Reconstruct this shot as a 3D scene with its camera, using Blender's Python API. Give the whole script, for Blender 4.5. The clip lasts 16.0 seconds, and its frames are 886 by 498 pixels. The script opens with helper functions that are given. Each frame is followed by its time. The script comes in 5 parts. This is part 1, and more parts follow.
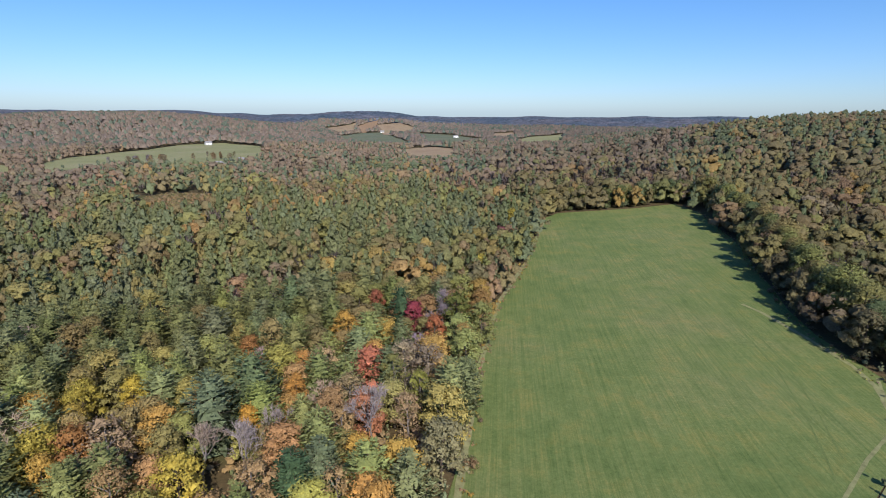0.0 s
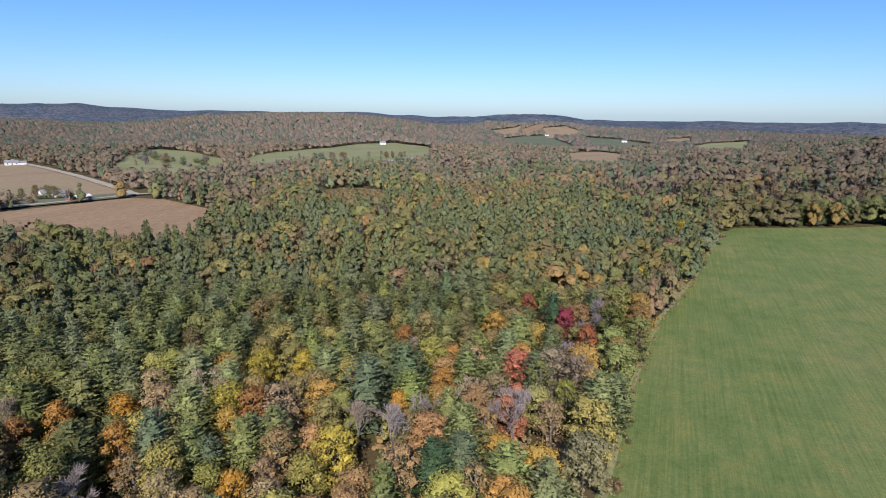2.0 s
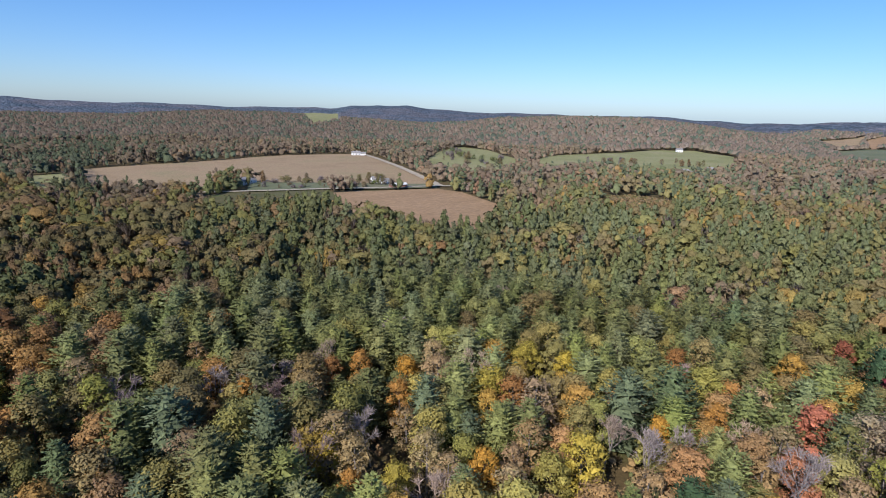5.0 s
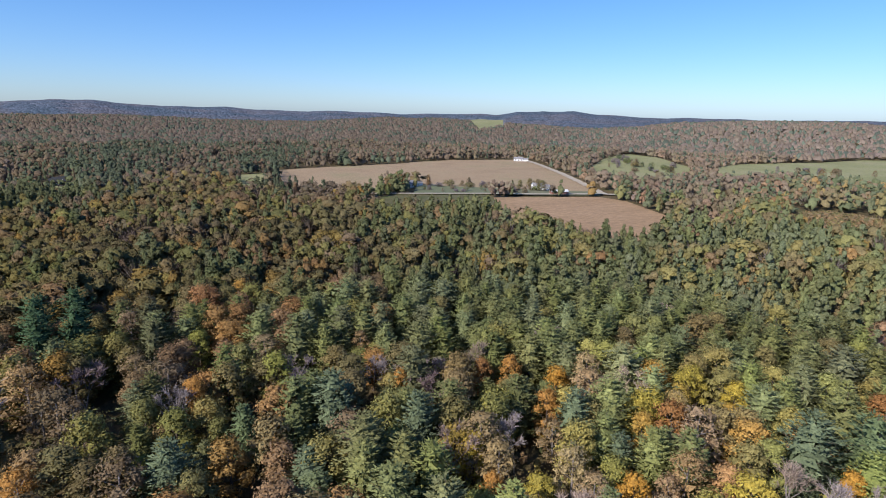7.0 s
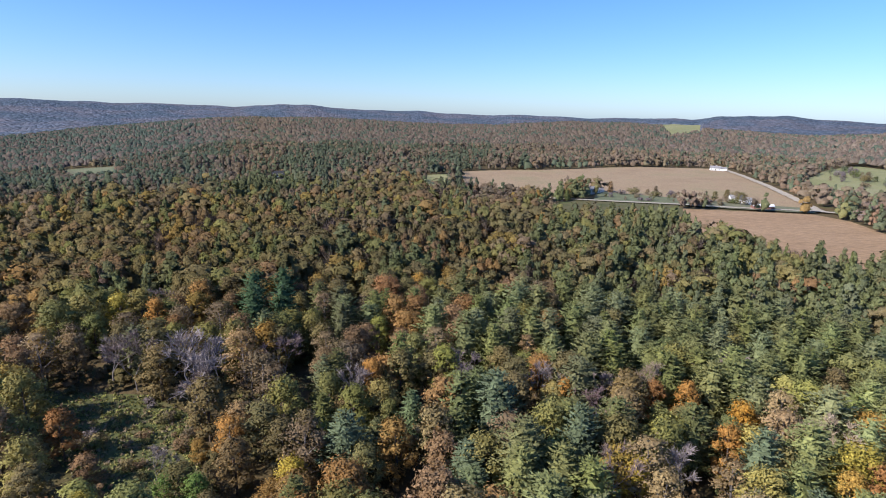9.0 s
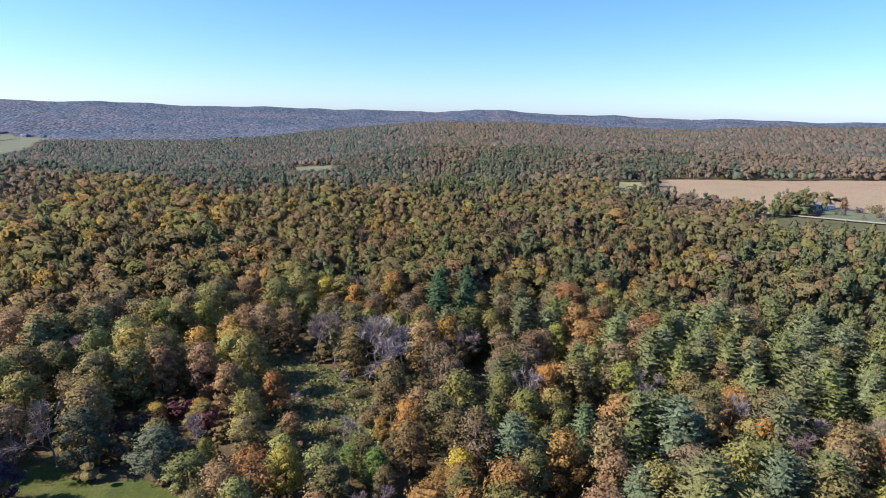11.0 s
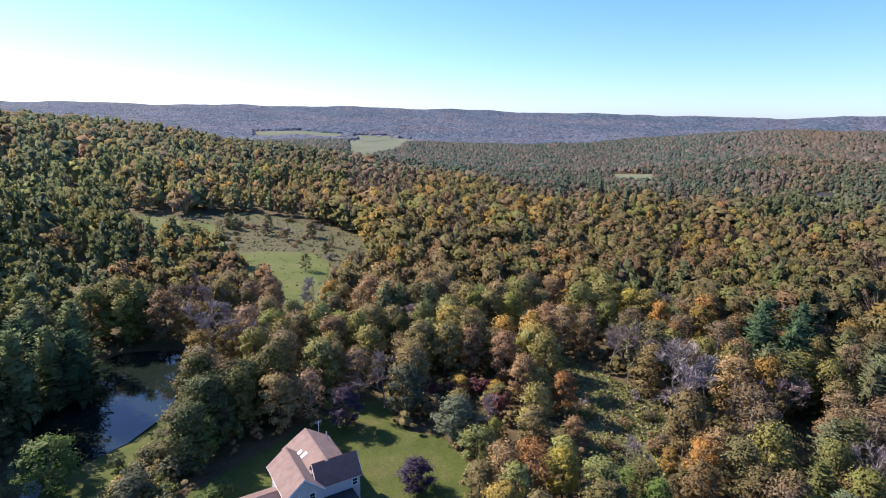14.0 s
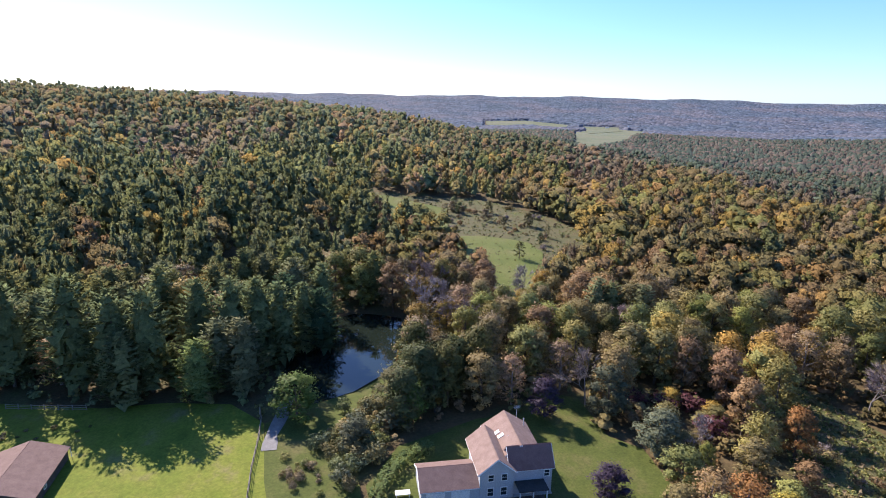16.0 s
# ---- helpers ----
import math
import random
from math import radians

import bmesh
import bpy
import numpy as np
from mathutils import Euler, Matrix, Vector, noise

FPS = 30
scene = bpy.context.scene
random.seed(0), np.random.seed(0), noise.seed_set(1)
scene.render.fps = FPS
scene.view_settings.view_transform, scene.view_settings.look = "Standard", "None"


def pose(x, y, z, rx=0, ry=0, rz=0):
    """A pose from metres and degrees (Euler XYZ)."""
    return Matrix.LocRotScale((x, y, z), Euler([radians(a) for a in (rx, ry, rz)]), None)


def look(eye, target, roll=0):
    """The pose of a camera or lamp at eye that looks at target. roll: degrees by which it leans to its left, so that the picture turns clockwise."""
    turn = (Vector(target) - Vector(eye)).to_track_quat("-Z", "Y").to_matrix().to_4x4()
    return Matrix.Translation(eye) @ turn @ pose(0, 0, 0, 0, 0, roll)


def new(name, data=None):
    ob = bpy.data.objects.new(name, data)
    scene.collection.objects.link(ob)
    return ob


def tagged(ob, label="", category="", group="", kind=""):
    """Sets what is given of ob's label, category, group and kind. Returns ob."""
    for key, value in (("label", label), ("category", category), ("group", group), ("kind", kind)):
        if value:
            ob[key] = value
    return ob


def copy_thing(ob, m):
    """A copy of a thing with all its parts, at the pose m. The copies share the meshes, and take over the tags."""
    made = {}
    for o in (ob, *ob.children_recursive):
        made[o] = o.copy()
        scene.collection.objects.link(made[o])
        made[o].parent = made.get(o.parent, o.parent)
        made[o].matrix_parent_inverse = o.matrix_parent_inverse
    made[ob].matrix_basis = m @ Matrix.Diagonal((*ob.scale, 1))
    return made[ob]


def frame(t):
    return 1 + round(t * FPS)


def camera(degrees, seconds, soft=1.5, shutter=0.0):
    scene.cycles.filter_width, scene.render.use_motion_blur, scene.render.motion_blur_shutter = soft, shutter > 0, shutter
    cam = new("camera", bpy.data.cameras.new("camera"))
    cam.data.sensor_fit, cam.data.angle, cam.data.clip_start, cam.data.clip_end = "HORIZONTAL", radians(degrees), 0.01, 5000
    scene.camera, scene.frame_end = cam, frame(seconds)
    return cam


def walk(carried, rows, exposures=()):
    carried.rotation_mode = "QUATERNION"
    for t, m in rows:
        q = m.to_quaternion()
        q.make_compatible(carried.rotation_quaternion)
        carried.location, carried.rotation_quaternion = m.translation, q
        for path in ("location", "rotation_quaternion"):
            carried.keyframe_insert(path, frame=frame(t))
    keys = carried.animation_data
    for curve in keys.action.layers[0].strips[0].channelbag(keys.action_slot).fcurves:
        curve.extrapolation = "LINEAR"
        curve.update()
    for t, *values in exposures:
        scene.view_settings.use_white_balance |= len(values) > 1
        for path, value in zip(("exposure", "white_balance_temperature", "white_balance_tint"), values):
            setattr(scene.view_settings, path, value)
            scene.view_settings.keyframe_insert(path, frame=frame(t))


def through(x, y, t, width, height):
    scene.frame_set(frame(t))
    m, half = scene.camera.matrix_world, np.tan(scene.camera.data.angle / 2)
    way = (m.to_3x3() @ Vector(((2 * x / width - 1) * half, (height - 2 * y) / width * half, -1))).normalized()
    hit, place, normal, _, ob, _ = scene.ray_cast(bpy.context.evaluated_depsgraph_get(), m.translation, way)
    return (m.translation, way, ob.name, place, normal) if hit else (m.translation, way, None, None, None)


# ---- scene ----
EYE = 62.0   # height of the hovering camera over the lawn, metres
cam = camera(77.0, 16.0, 1.0)
SWING = [  # seconds, bearing to the left, tilt, lean of the hovering camera
    (0.0, 0.00, -13.85, 0.37), (0.5, 3.52, -13.80, 0.48), (1.0, 7.46, -13.77, 0.60), (1.5, 11.85, -13.74, 0.69),
    (2.0, 16.37, -13.72, 0.76), (2.5, 20.96, -13.70, 0.89), (3.0, 25.91, -13.69, 0.94), (3.5, 31.02, -13.71, 1.04),
    (4.0, 36.00, -13.70, 1.02), (4.5, 41.16, -13.74, 1.12), (4.7, 42.74, -13.83, 1.33), (6.8, 59.72, -13.68, 1.09),
    (7.0, 61.51, -13.69, 1.05), (7.5, 66.18, -13.71, 1.08), (8.0, 70.90, -13.69, 1.12), (8.5, 75.43, -13.69, 1.18),
    (9.0, 79.77, -13.65, 1.20), (9.2, 81.58, -13.67, 1.29), (11.3, 102.04, -13.53, 0.86), (11.5, 104.09, -13.54, 0.83),
    (12.0, 109.33, -13.52, 0.93), (12.5, 114.55, -13.48, 0.97), (13.0, 119.84, -13.44, 1.02), (13.5, 125.08, -13.45, 1.07),
    (14.0, 130.75, -13.47, 1.08), (14.5, 137.28, -13.46, 1.08), (15.0, 143.78, -13.75, 1.18), (15.5, 149.53, -14.86, 1.20),
    (16.0, 153.19, -14.83, 1.21),
]
walk(cam, [(t, pose(0, 0, EYE, 90 + tilt, 0, bearing) @ pose(0, 0, 0, 0, 0, lean)) for t, bearing, tilt, lean in SWING],
     [(0.0, 0.52, 6500, 10), (4.5, 0.55, 6500, 10), (7.0, 0.68, 6500, 11), (9.0, 0.88, 6500, 12), (11.5, 1.2, 6600, 14), (13.5, 1.27, 6700, 16), (16.0, 1.36, 6800, 17)])

# ---- sky, sun, exposure ----
SUN_BEARING, SUN_HEIGHT = 195.0, 37.0      # degrees to the left of north (the first view), degrees up
sky_world = bpy.data.worlds.new("sky")
scene.world = sky_world
sky_world.use_nodes = True
nodes, links = sky_world.node_tree.nodes, sky_world.node_tree.links
sky = nodes.new("ShaderNodeTexSky")
sky.sky_type = "NISHITA"
sky.sun_disc = False
sky.sun_elevation = radians(SUN_HEIGHT)
sky.sun_rotation = radians(-SUN_BEARING)
sky.altitude, sky.air_density, sky.dust_density, sky.ozone_density = 400, 1.0, 0.6, 5.0
clear_air = nodes.new("ShaderNodeMix")     # a deep, dry autumn blue
clear_air.data_type, clear_air.blend_type = "RGBA", "MULTIPLY"
clear_air.inputs["Factor"].default_value = 1.0
clear_air.inputs[7].default_value = (0.94, 1.09, 1.38, 1)
even_air = nodes.new("ShaderNodeGamma")    # clean air: the sky pales less towards the horizon
even_air.inputs[1].default_value = 0.88
links.new(sky.outputs[0], even_air.inputs[0])
links.new(even_air.outputs[0], clear_air.inputs[6])
deep_air = nodes.new("ShaderNodeHueSaturation")
deep_air.inputs["Saturation"].default_value = 1.12
links.new(clear_air.outputs[2], deep_air.inputs["Color"])
links.new(deep_air.outputs[0], nodes["Background"].inputs[0])
nodes["Background"].inputs[1].default_value = 0.095

sun = new("sun", bpy.data.lights.new("sun", "SUN"))
sun.data.energy, sun.data.angle, sun.data.color = 4.3, radians(0.53), (1.0, 0.94, 0.85)
sb, sh = radians(SUN_BEARING), radians(SUN_HEIGHT)
sun_way = Vector((-math.sin(sb) * math.cos(sh), math.cos(sb) * math.cos(sh), math.sin(sh)))
sun.matrix_world = look(sun_way * 400, (0, 0, 0))

# ---- materials ----
def material(name, rough=0.8, metal=0.0, spec=0.3):
    m = bpy.data.materials.new(name)
    m.use_nodes = True
    b = m.node_tree.nodes["Principled BSDF"]
    b.inputs["Roughness"].default_value, b.inputs["Metallic"].default_value = rough, metal
    b.inputs["Specular IOR Level"].default_value = spec
    return m, m.node_tree.nodes, m.node_tree.links, b


def coords(n, l, scale=(1, 1, 1), kind="Object"):
    tc, mp = n.new("ShaderNodeTexCoord"), n.new("ShaderNodeMapping")
    mp.inputs["Scale"].default_value = scale
    l.new(tc.outputs[kind], mp.inputs[0])
    return mp.outputs[0]


def noise_tex(n, l, vec, scale, detail=4, rough=0.6):
    t = n.new("ShaderNodeTexNoise")
    t.inputs["Scale"].default_value, t.inputs["Detail"].default_value, t.inputs["Roughness"].default_value = scale, detail, rough
    l.new(vec, t.inputs["Vector"])
    return t.outputs["Fac"]


def ramp(n, l, fac, *stops):
    r = n.new("ShaderNodeValToRGB")
    while len(r.color_ramp.elements) < len(stops):
        r.color_ramp.elements.new(0.5)
    for e, (p, c) in zip(r.color_ramp.elements, stops):
        e.position, e.color = p, (*c, 1)
    l.new(fac, r.inputs[0])
    return r.outputs[0]


def mixed(n, l, a, b, fac, mode="MIX"):
    m = n.new("ShaderNodeMix")
    m.data_type, m.blend_type = "RGBA", mode
    for sock, v in ((m.inputs["Factor"], fac), (m.inputs[6], a), (m.inputs[7], b)):
        if isinstance(v, (int, float)):
            sock.default_value = v
        elif isinstance(v, tuple):
            sock.default_value = (*v, 1)
        else:
            l.new(v, sock)
    return m.outputs[2]


def bumped(n, l, b, height, strength, distance):
    u = n.new("ShaderNodeBump")
    u.inputs["Strength"].default_value, u.inputs["Distance"].default_value = strength, distance
    l.new(height, u.inputs["Height"])
    l.new(u.outputs[0], b.inputs["Normal"])


def mottled(name, colours, scale, fine=20.0, rough=0.9, bump=0.3, dist=0.05, stretch=(1, 1, 1), spec=0.2, metal=0.0):
    """A surface with two scales of colour change and a fine relief."""
    m, n, l, b = material(name, rough, metal, spec)
    v = coords(n, l, stretch)
    big, small = noise_tex(n, l, v, scale, 5), noise_tex(n, l, v, fine, 4, 0.7)
    k = len(colours)
    c = ramp(n, l, big, *[(0.3 + 0.4 * i / max(k - 1, 1), col) for i, col in enumerate(colours)])
    d = ramp(n, l, small, (0.25, (0.62, 0.62, 0.62)), (0.75, (1.3, 1.3, 1.3)))
    l.new(mixed(n, l, c, d, 1.0, "MULTIPLY"), b.inputs["Base Color"])
    bumped(n, l, b, small, bump, dist)
    return m


def foliage(name, source, through=0.3, grain=1.2, gloss=0.25, low=0.72, high=1.3):
    """Leaves: the colour comes from the object or from the tree's own tint, varied leaf by leaf."""
    m, n, l, b = material(name, 0.6, 0.0, gloss)
    if source == "object":
        src = n.new("ShaderNodeObjectInfo").outputs["Color"]
    else:
        a = n.new("ShaderNodeAttribute")
        a.attribute_name = source
        src = a.outputs["Color"]
    geo = n.new("ShaderNodeNewGeometry")
    isl = ramp(n, l, geo.outputs["Random Per Island"], (0.0, (low, low, low)), (1.0, (high, high, high)))
    v = coords(n, l)
    small = noise_tex(n, l, v, grain, 3, 0.7)
    f = ramp(n, l, small, (0.3, (0.7, 0.72, 0.75)), (0.7, (1.28, 1.25, 1.15)))
    col = mixed(n, l, mixed(n, l, src, isl, 1.0, "MULTIPLY"), f, 1.0, "MULTIPLY")
    l.new(col, b.inputs["Base Color"])
    if source == "tint":
        bumped(n, l, b, noise_tex(n, l, v, 0.7, 4, 0.75), 0.9, 1.0)
    tr, mx = n.new("ShaderNodeBsdfTranslucent"), n.new("ShaderNodeMixShader")
    l.new(col, tr.inputs[0])
    mx.inputs[0].default_value = through
    l.new(b.outputs[0], mx.inputs[1])
    l.new(tr.outputs[0], mx.inputs[2])
    l.new(mx.outputs[0], n["Material Output"].inputs[0])
    return m


LEAF = foliage("leaves", "object", 0.24, 1.2, 0.08)
NEEDLE = foliage("needles", "object", 0.13, 2.0, 0.0)
TWIG = foliage("twigs", "object", 0.0, 3.0, 0.1)
CANOPY = foliage("far_leaves", "tint", 0.15, 1.5, 0.0, 0.84, 1.16)
BARK = mottled("bark", [(0.06, 0.045, 0.035), (0.15, 0.12, 0.1)], 1.5, 9, 0.95, 0.6, 0.05, (1, 1, 0.25))
GREY_BARK = mottled("grey_bark", [(0.15, 0.13, 0.125), (0.27, 0.24, 0.23)], 1.2, 8, 0.9, 0.4, 0.03, (1, 1, 0.3))
FLOOR = mottled("leaf_litter", [(0.05, 0.045, 0.02), (0.1, 0.07, 0.035), (0.075, 0.08, 0.028)], 0.08, 1.4, 0.95, 0.5, 0.3)
TAN = mottled("stubble", [(0.24, 0.17, 0.105), (0.285, 0.205, 0.128), (0.24, 0.195, 0.11)], 0.02, 0.9, 0.95, 0.4, 0.2)
TILLED = mottled("tilled_soil", [(0.24, 0.155, 0.09), (0.3, 0.2, 0.12)], 0.025, 0.8, 0.95, 0.4, 0.2, (1, 0.25, 1))
PASTURE = mottled("pasture", [(0.175, 0.18, 0.08), (0.215, 0.215, 0.1), (0.25, 0.23, 0.13)], 0.015, 0.7, 0.95, 0.4, 0.2)
VALE_GRASS = mottled("valley_grass", [(0.1, 0.118, 0.07), (0.125, 0.138, 0.08), (0.15, 0.145, 0.095)], 0.012, 0.5, 0.95, 0.4, 0.2)
MEADOW = mottled("rough_meadow", [(0.058, 0.07, 0.025), (0.1, 0.088, 0.043), (0.078, 0.092, 0.03)], 0.09, 1.2, 0.95, 0.5, 0.3)
MARSH = mottled("marsh_sedge", [(0.1, 0.075, 0.035), (0.13, 0.12, 0.045)], 0.05, 1.0, 0.95, 0.5, 0.3)
WEEDS = mottled("green_weeds", [(0.05, 0.064, 0.02), (0.085, 0.092, 0.034), (0.115, 0.098, 0.05)], 0.25, 1.4, 0.95, 0.6, 0.3)
LAWN = mottled("mown_lawn", [(0.05, 0.066, 0.013), (0.07, 0.086, 0.018), (0.105, 0.096, 0.035)], 0.16, 2.4, 0.9, 0.4, 0.05)
PADDOCK = mottled("paddock_grass", [(0.085, 0.115, 0.014), (0.12, 0.15, 0.018), (0.145, 0.16, 0.024), (0.18, 0.155, 0.065)], 0.12, 1.8, 0.9, 0.5, 0.08)
HAYDARK = mottled("pressed_hay", [(0.1, 0.135, 0.042), (0.13, 0.16, 0.052)], 0.3, 2.0, 0.9, 0.4, 0.05)
HILL_GRASS = mottled("hill_meadow_grass", [(0.07, 0.095, 0.02), (0.1, 0.118, 0.028), (0.125, 0.125, 0.045)], 0.06, 1.5, 0.9, 0.4, 0.08)
GRAVEL = mottled("gravel", [(0.17, 0.165, 0.165), (0.24, 0.23, 0.23)], 0.8, 12, 0.95, 0.5, 0.02)
ASPHALT = mottled("pale_road", [(0.32, 0.275, 0.22), (0.38, 0.335, 0.275)], 0.1, 2, 0.9, 0.1, 0.01)
SHINGLE = mottled("brown_shingles", [(0.2, 0.135, 0.115), (0.27, 0.19, 0.165)], 0.8, 14, 0.9, 0.4, 0.02)
OLD_SHINGLE = mottled("red_brown_shingles", [(0.15, 0.098, 0.088), (0.2, 0.135, 0.12)], 0.9, 14, 0.9, 0.4, 0.02)
RED_SHINGLE = mottled("maroon_shingles", [(0.2, 0.1, 0.085), (0.26, 0.135, 0.115)], 0.9, 14, 0.9, 0.4, 0.02)
SIDING = mottled("pale_grey_siding", [(0.4, 0.42, 0.46), (0.46, 0.48, 0.52)], 0.5, 6, 0.6, 0.05, 0.004)
WHITE = mottled("white_paint", [(0.72, 0.72, 0.72), (0.8, 0.8, 0.79)], 0.7, 8, 0.5, 0.05, 0.004)
DARKWOOD = mottled("weathered_boards", [(0.07, 0.055, 0.05), (0.11, 0.09, 0.08)], 1.0, 9, 0.9, 0.3, 0.01, (1, 1, 0.2))
FENCEWOOD = mottled("grey_fence_wood", [(0.17, 0.14, 0.115), (0.27, 0.23, 0.19)], 1.5, 14, 0.9, 0.3, 0.01)
STONE = mottled("foundation", [(0.3, 0.29, 0.28), (0.38, 0.37, 0.36)], 1.2, 10, 0.9, 0.2, 0.01)
METALROOF = mottled("pale_metal_roof", [(0.55, 0.56, 0.58), (0.65, 0.66, 0.68)], 0.5, 5, 0.45, 0.05, 0.01)
GREYROOF = mottled("grey_shingles", [(0.2, 0.195, 0.2), (0.28, 0.27, 0.275)], 0.6, 8, 0.8, 0.2, 0.01)
RUBBER = mottled("dark_iron", [(0.03, 0.03, 0.03), (0.05, 0.05, 0.05)], 2, 12, 0.6, 0.1, 0.01)

GLASS, _n, _l, _b = material("window_glass", 0.05, 0.0, 0.6)
_b.inputs["Base Color"].default_value = (0.03, 0.035, 0.045, 1)

# the hay field: drilled rows along its length, paler and greener patches, worn stripes
HAY, _n, _l, _b = material("hay_field_grass", 0.9, 0.0, 0.2)
_v = coords(_n, _l)
_rot = _n.new("ShaderNodeMapping")
_rot.inputs["Rotation"].default_value = (0, 0, radians(6))
_l.new(_v, _rot.inputs[0])
_str = _n.new("ShaderNodeMapping")
_str.inputs["Scale"].default_value = (1.0, 0.02, 1)
_l.new(_rot.outputs[0], _str.inputs[0])
_rows = noise_tex(_n, _l, _str.outputs[0], 1.5, 6, 0.85)
_big = noise_tex(_n, _l, _v, 0.02, 5, 0.6)
_fine = noise_tex(_n, _l, _v, 1.6, 6, 0.85)
_c = ramp(_n, _l, _big, (0.3, (0.105, 0.145, 0.043)), (0.5, (0.13, 0.165, 0.053)), (0.7, (0.16, 0.175, 0.068)))
_c = mixed(_n, _l, _c, ramp(_n, _l, _rows, (0.36, (0.72, 0.8, 0.7)), (0.5, (1, 1, 1)), (0.66, (1.36, 1.18, 1.2))), 1.0, "MULTIPLY")
_c = mixed(_n, _l, _c, ramp(_n, _l, _fine, (0.3, (0.66, 0.7, 0.6)), (0.7, (1.3, 1.26, 1.36))), 1.0, "MULTIPLY")
_mid = noise_tex(_n, _l, _v, 0.13, 5, 0.7)
_c = mixed(_n, _l, _c, ramp(_n, _l, _mid, (0.32, (0.8, 0.86, 0.8)), (0.5, (1, 1, 1)), (0.68, (1.28, 1.06, 1.0))), 1.0, "MULTIPLY")
_l.new(_c, _b.inputs["Base Color"])
bumped(_n, _l, _b, _fine, 0.7, 0.16)

WATER, _n, _l, _b = material("pond_water", 0.04, 0.0, 0.5)
_b.inputs["Base Color"].default_value = (0.012, 0.018, 0.014, 1)
bumped(_n, _l, _b, noise_tex(_n, _l, coords(_n, _l), 0.6, 3), 0.06, 0.1)

# ---- lie of the land ----
def bearing_xy(bearing, dist):
    return -math.sin(radians(bearing)) * dist, math.cos(radians(bearing)) * dist


HILLS = [  # bearing, distance, half length, half width, height, steepness
    (-48, 860, 430, 430, 56, 3), (-75, 900, 500, 400, 50, 3), (240, 900, 600, 450, 50, 3),
    (32, 1620, 480, 330, 40, 2.5), (62, 1750, 560, 380, 36, 2.5), (84, 1750, 620, 420, 27, 2.5), (104, 1800, 480, 420, 22, 2.5),
    (9, 2450, 330, 620, 52, 2.5), (-20, 2700, 600, 500, 30, 2.5)]
HILL_ROWS = []
for b, d, half, wide, high, steep in HILLS:
    hx, hy = bearing_xy(b, d)
    HILL_ROWS.append((hx, hy, hx / d, hy / d, half, wide, high, steep))


RIDGE_AT = (-60, -17, 0, 9, 15, 25, 40, 46, 52, 58, 68, 78, 87, 95, 100, 106, 114, 118, 130, 142, 154, 170, 215, 300)   # bearings along the skyline
RIDGE_RISE = (-0.4, -0.42, -0.6, -0.3, -0.46, -0.08, -0.12, 0.1, 0.42, -0.12, -0.1, 0.0, 0.2, 0.55, 0.28, 0.3, 0.45, 0.38, 0.6, 0.66, 0.55, 0.5, 0.4, 0.0)
SHOULDER_AT = (95, 121, 130, 141, 152, 163, 174, 190, 215)         # bearings along the brow of the near hill
SHOULDER_FAR = (300, 350, 400, 560, 680, 740, 800, 850, 850)       # how far off the brow is
SHOULDER_HIGH = (0, 3, 6, 8, 19, 37, 50, 52, 40)                   # and its height
VALE_DEEP = 40.0                                                   # the valley floor beyond, below the lawn


def ease(v, lo, hi):
    f = np.clip((v - lo) / (hi - lo), 0, 1)
    return f * f * (3 - 2 * f)


def shoulder(x, y, r):
    """The near hill, which climbs to its brow in the south, and the valley behind it."""
    b = np.degrees(np.arctan2(-x, y)) % 360
    far, high = np.interp(b, SHOULDER_AT, SHOULDER_FAR), np.interp(b, SHOULDER_AT, SHOULDER_HIGH)
    side = ease(b, 90, 104) * ease(-b, -232, -206)
    rise = high * ease(r, far * 0.18, far * 1.02) * (1 - ease(r, far * 1.1, far * 1.1 + 620))
    drop = -VALE_DEEP * ease(b, 98, 120) * ease(-b, -200, -176) * ease(r, far, far + 560) * (1 - ease(r, 2350, 3100))
    return side * rise + drop


def land(x, y):
    """Height of the ground, for arrays or numbers."""
    x, y = np.asarray(x, float), np.asarray(y, float)
    r = np.hypot(x, y)
    z = np.zeros_like(x)
    for hx, hy, ux, uy, half, wide, high, steep in HILL_ROWS:
        dx, dy = x - hx, y - hy
        along, across = dx * -uy + dy * ux, dx * ux + dy * uy
        q = np.sqrt((along / half) ** 2 + (across / wide) ** 2)
        z = np.maximum(z, high * np.exp(-q ** steep)) + 0.12 * np.minimum(z, high * np.exp(-q ** steep))
    far = np.clip((r - 500) / 900, 0, 1)
    z = z + far * (5 * np.sin(x / 190 + 1.3 * np.sin(y / 310)) + 4 * np.sin(y / 150 + x / 420 + 0.7))
    z = z + np.clip((r - 1800) / 1500, 0, 1) * (1 - 0.75 * ease(r, 3300, 4000)) * (7 * np.sin(x / 130 + y / 260) + 5 * np.sin(y / 95 - x / 200))
    turn = np.degrees(np.arctan2(-x, y))
    turn = np.where(turn < -60, turn + 360, turn)
    crest = EYE - 9 + 4050 * np.tan(np.radians(np.interp(turn + 0.8 * np.sin(turn * 1.7), RIDGE_AT, RIDGE_RISE)))
    crest = crest + 4 * np.sin(turn * 0.55) + 2.5 * np.sin(turn * 1.3 + 1)
    crest = crest * ease(r, 2750, 4050) * (1 - 0.35 * ease(r, 4200, 4950))
    z = np.maximum(z, crest)
    bowl = np.exp(-(((x + 40) / 26) ** 2 + ((y + 128) / 30) ** 2) ** 2)
    return z + shoulder(x, y, r) - 1.0 * bowl


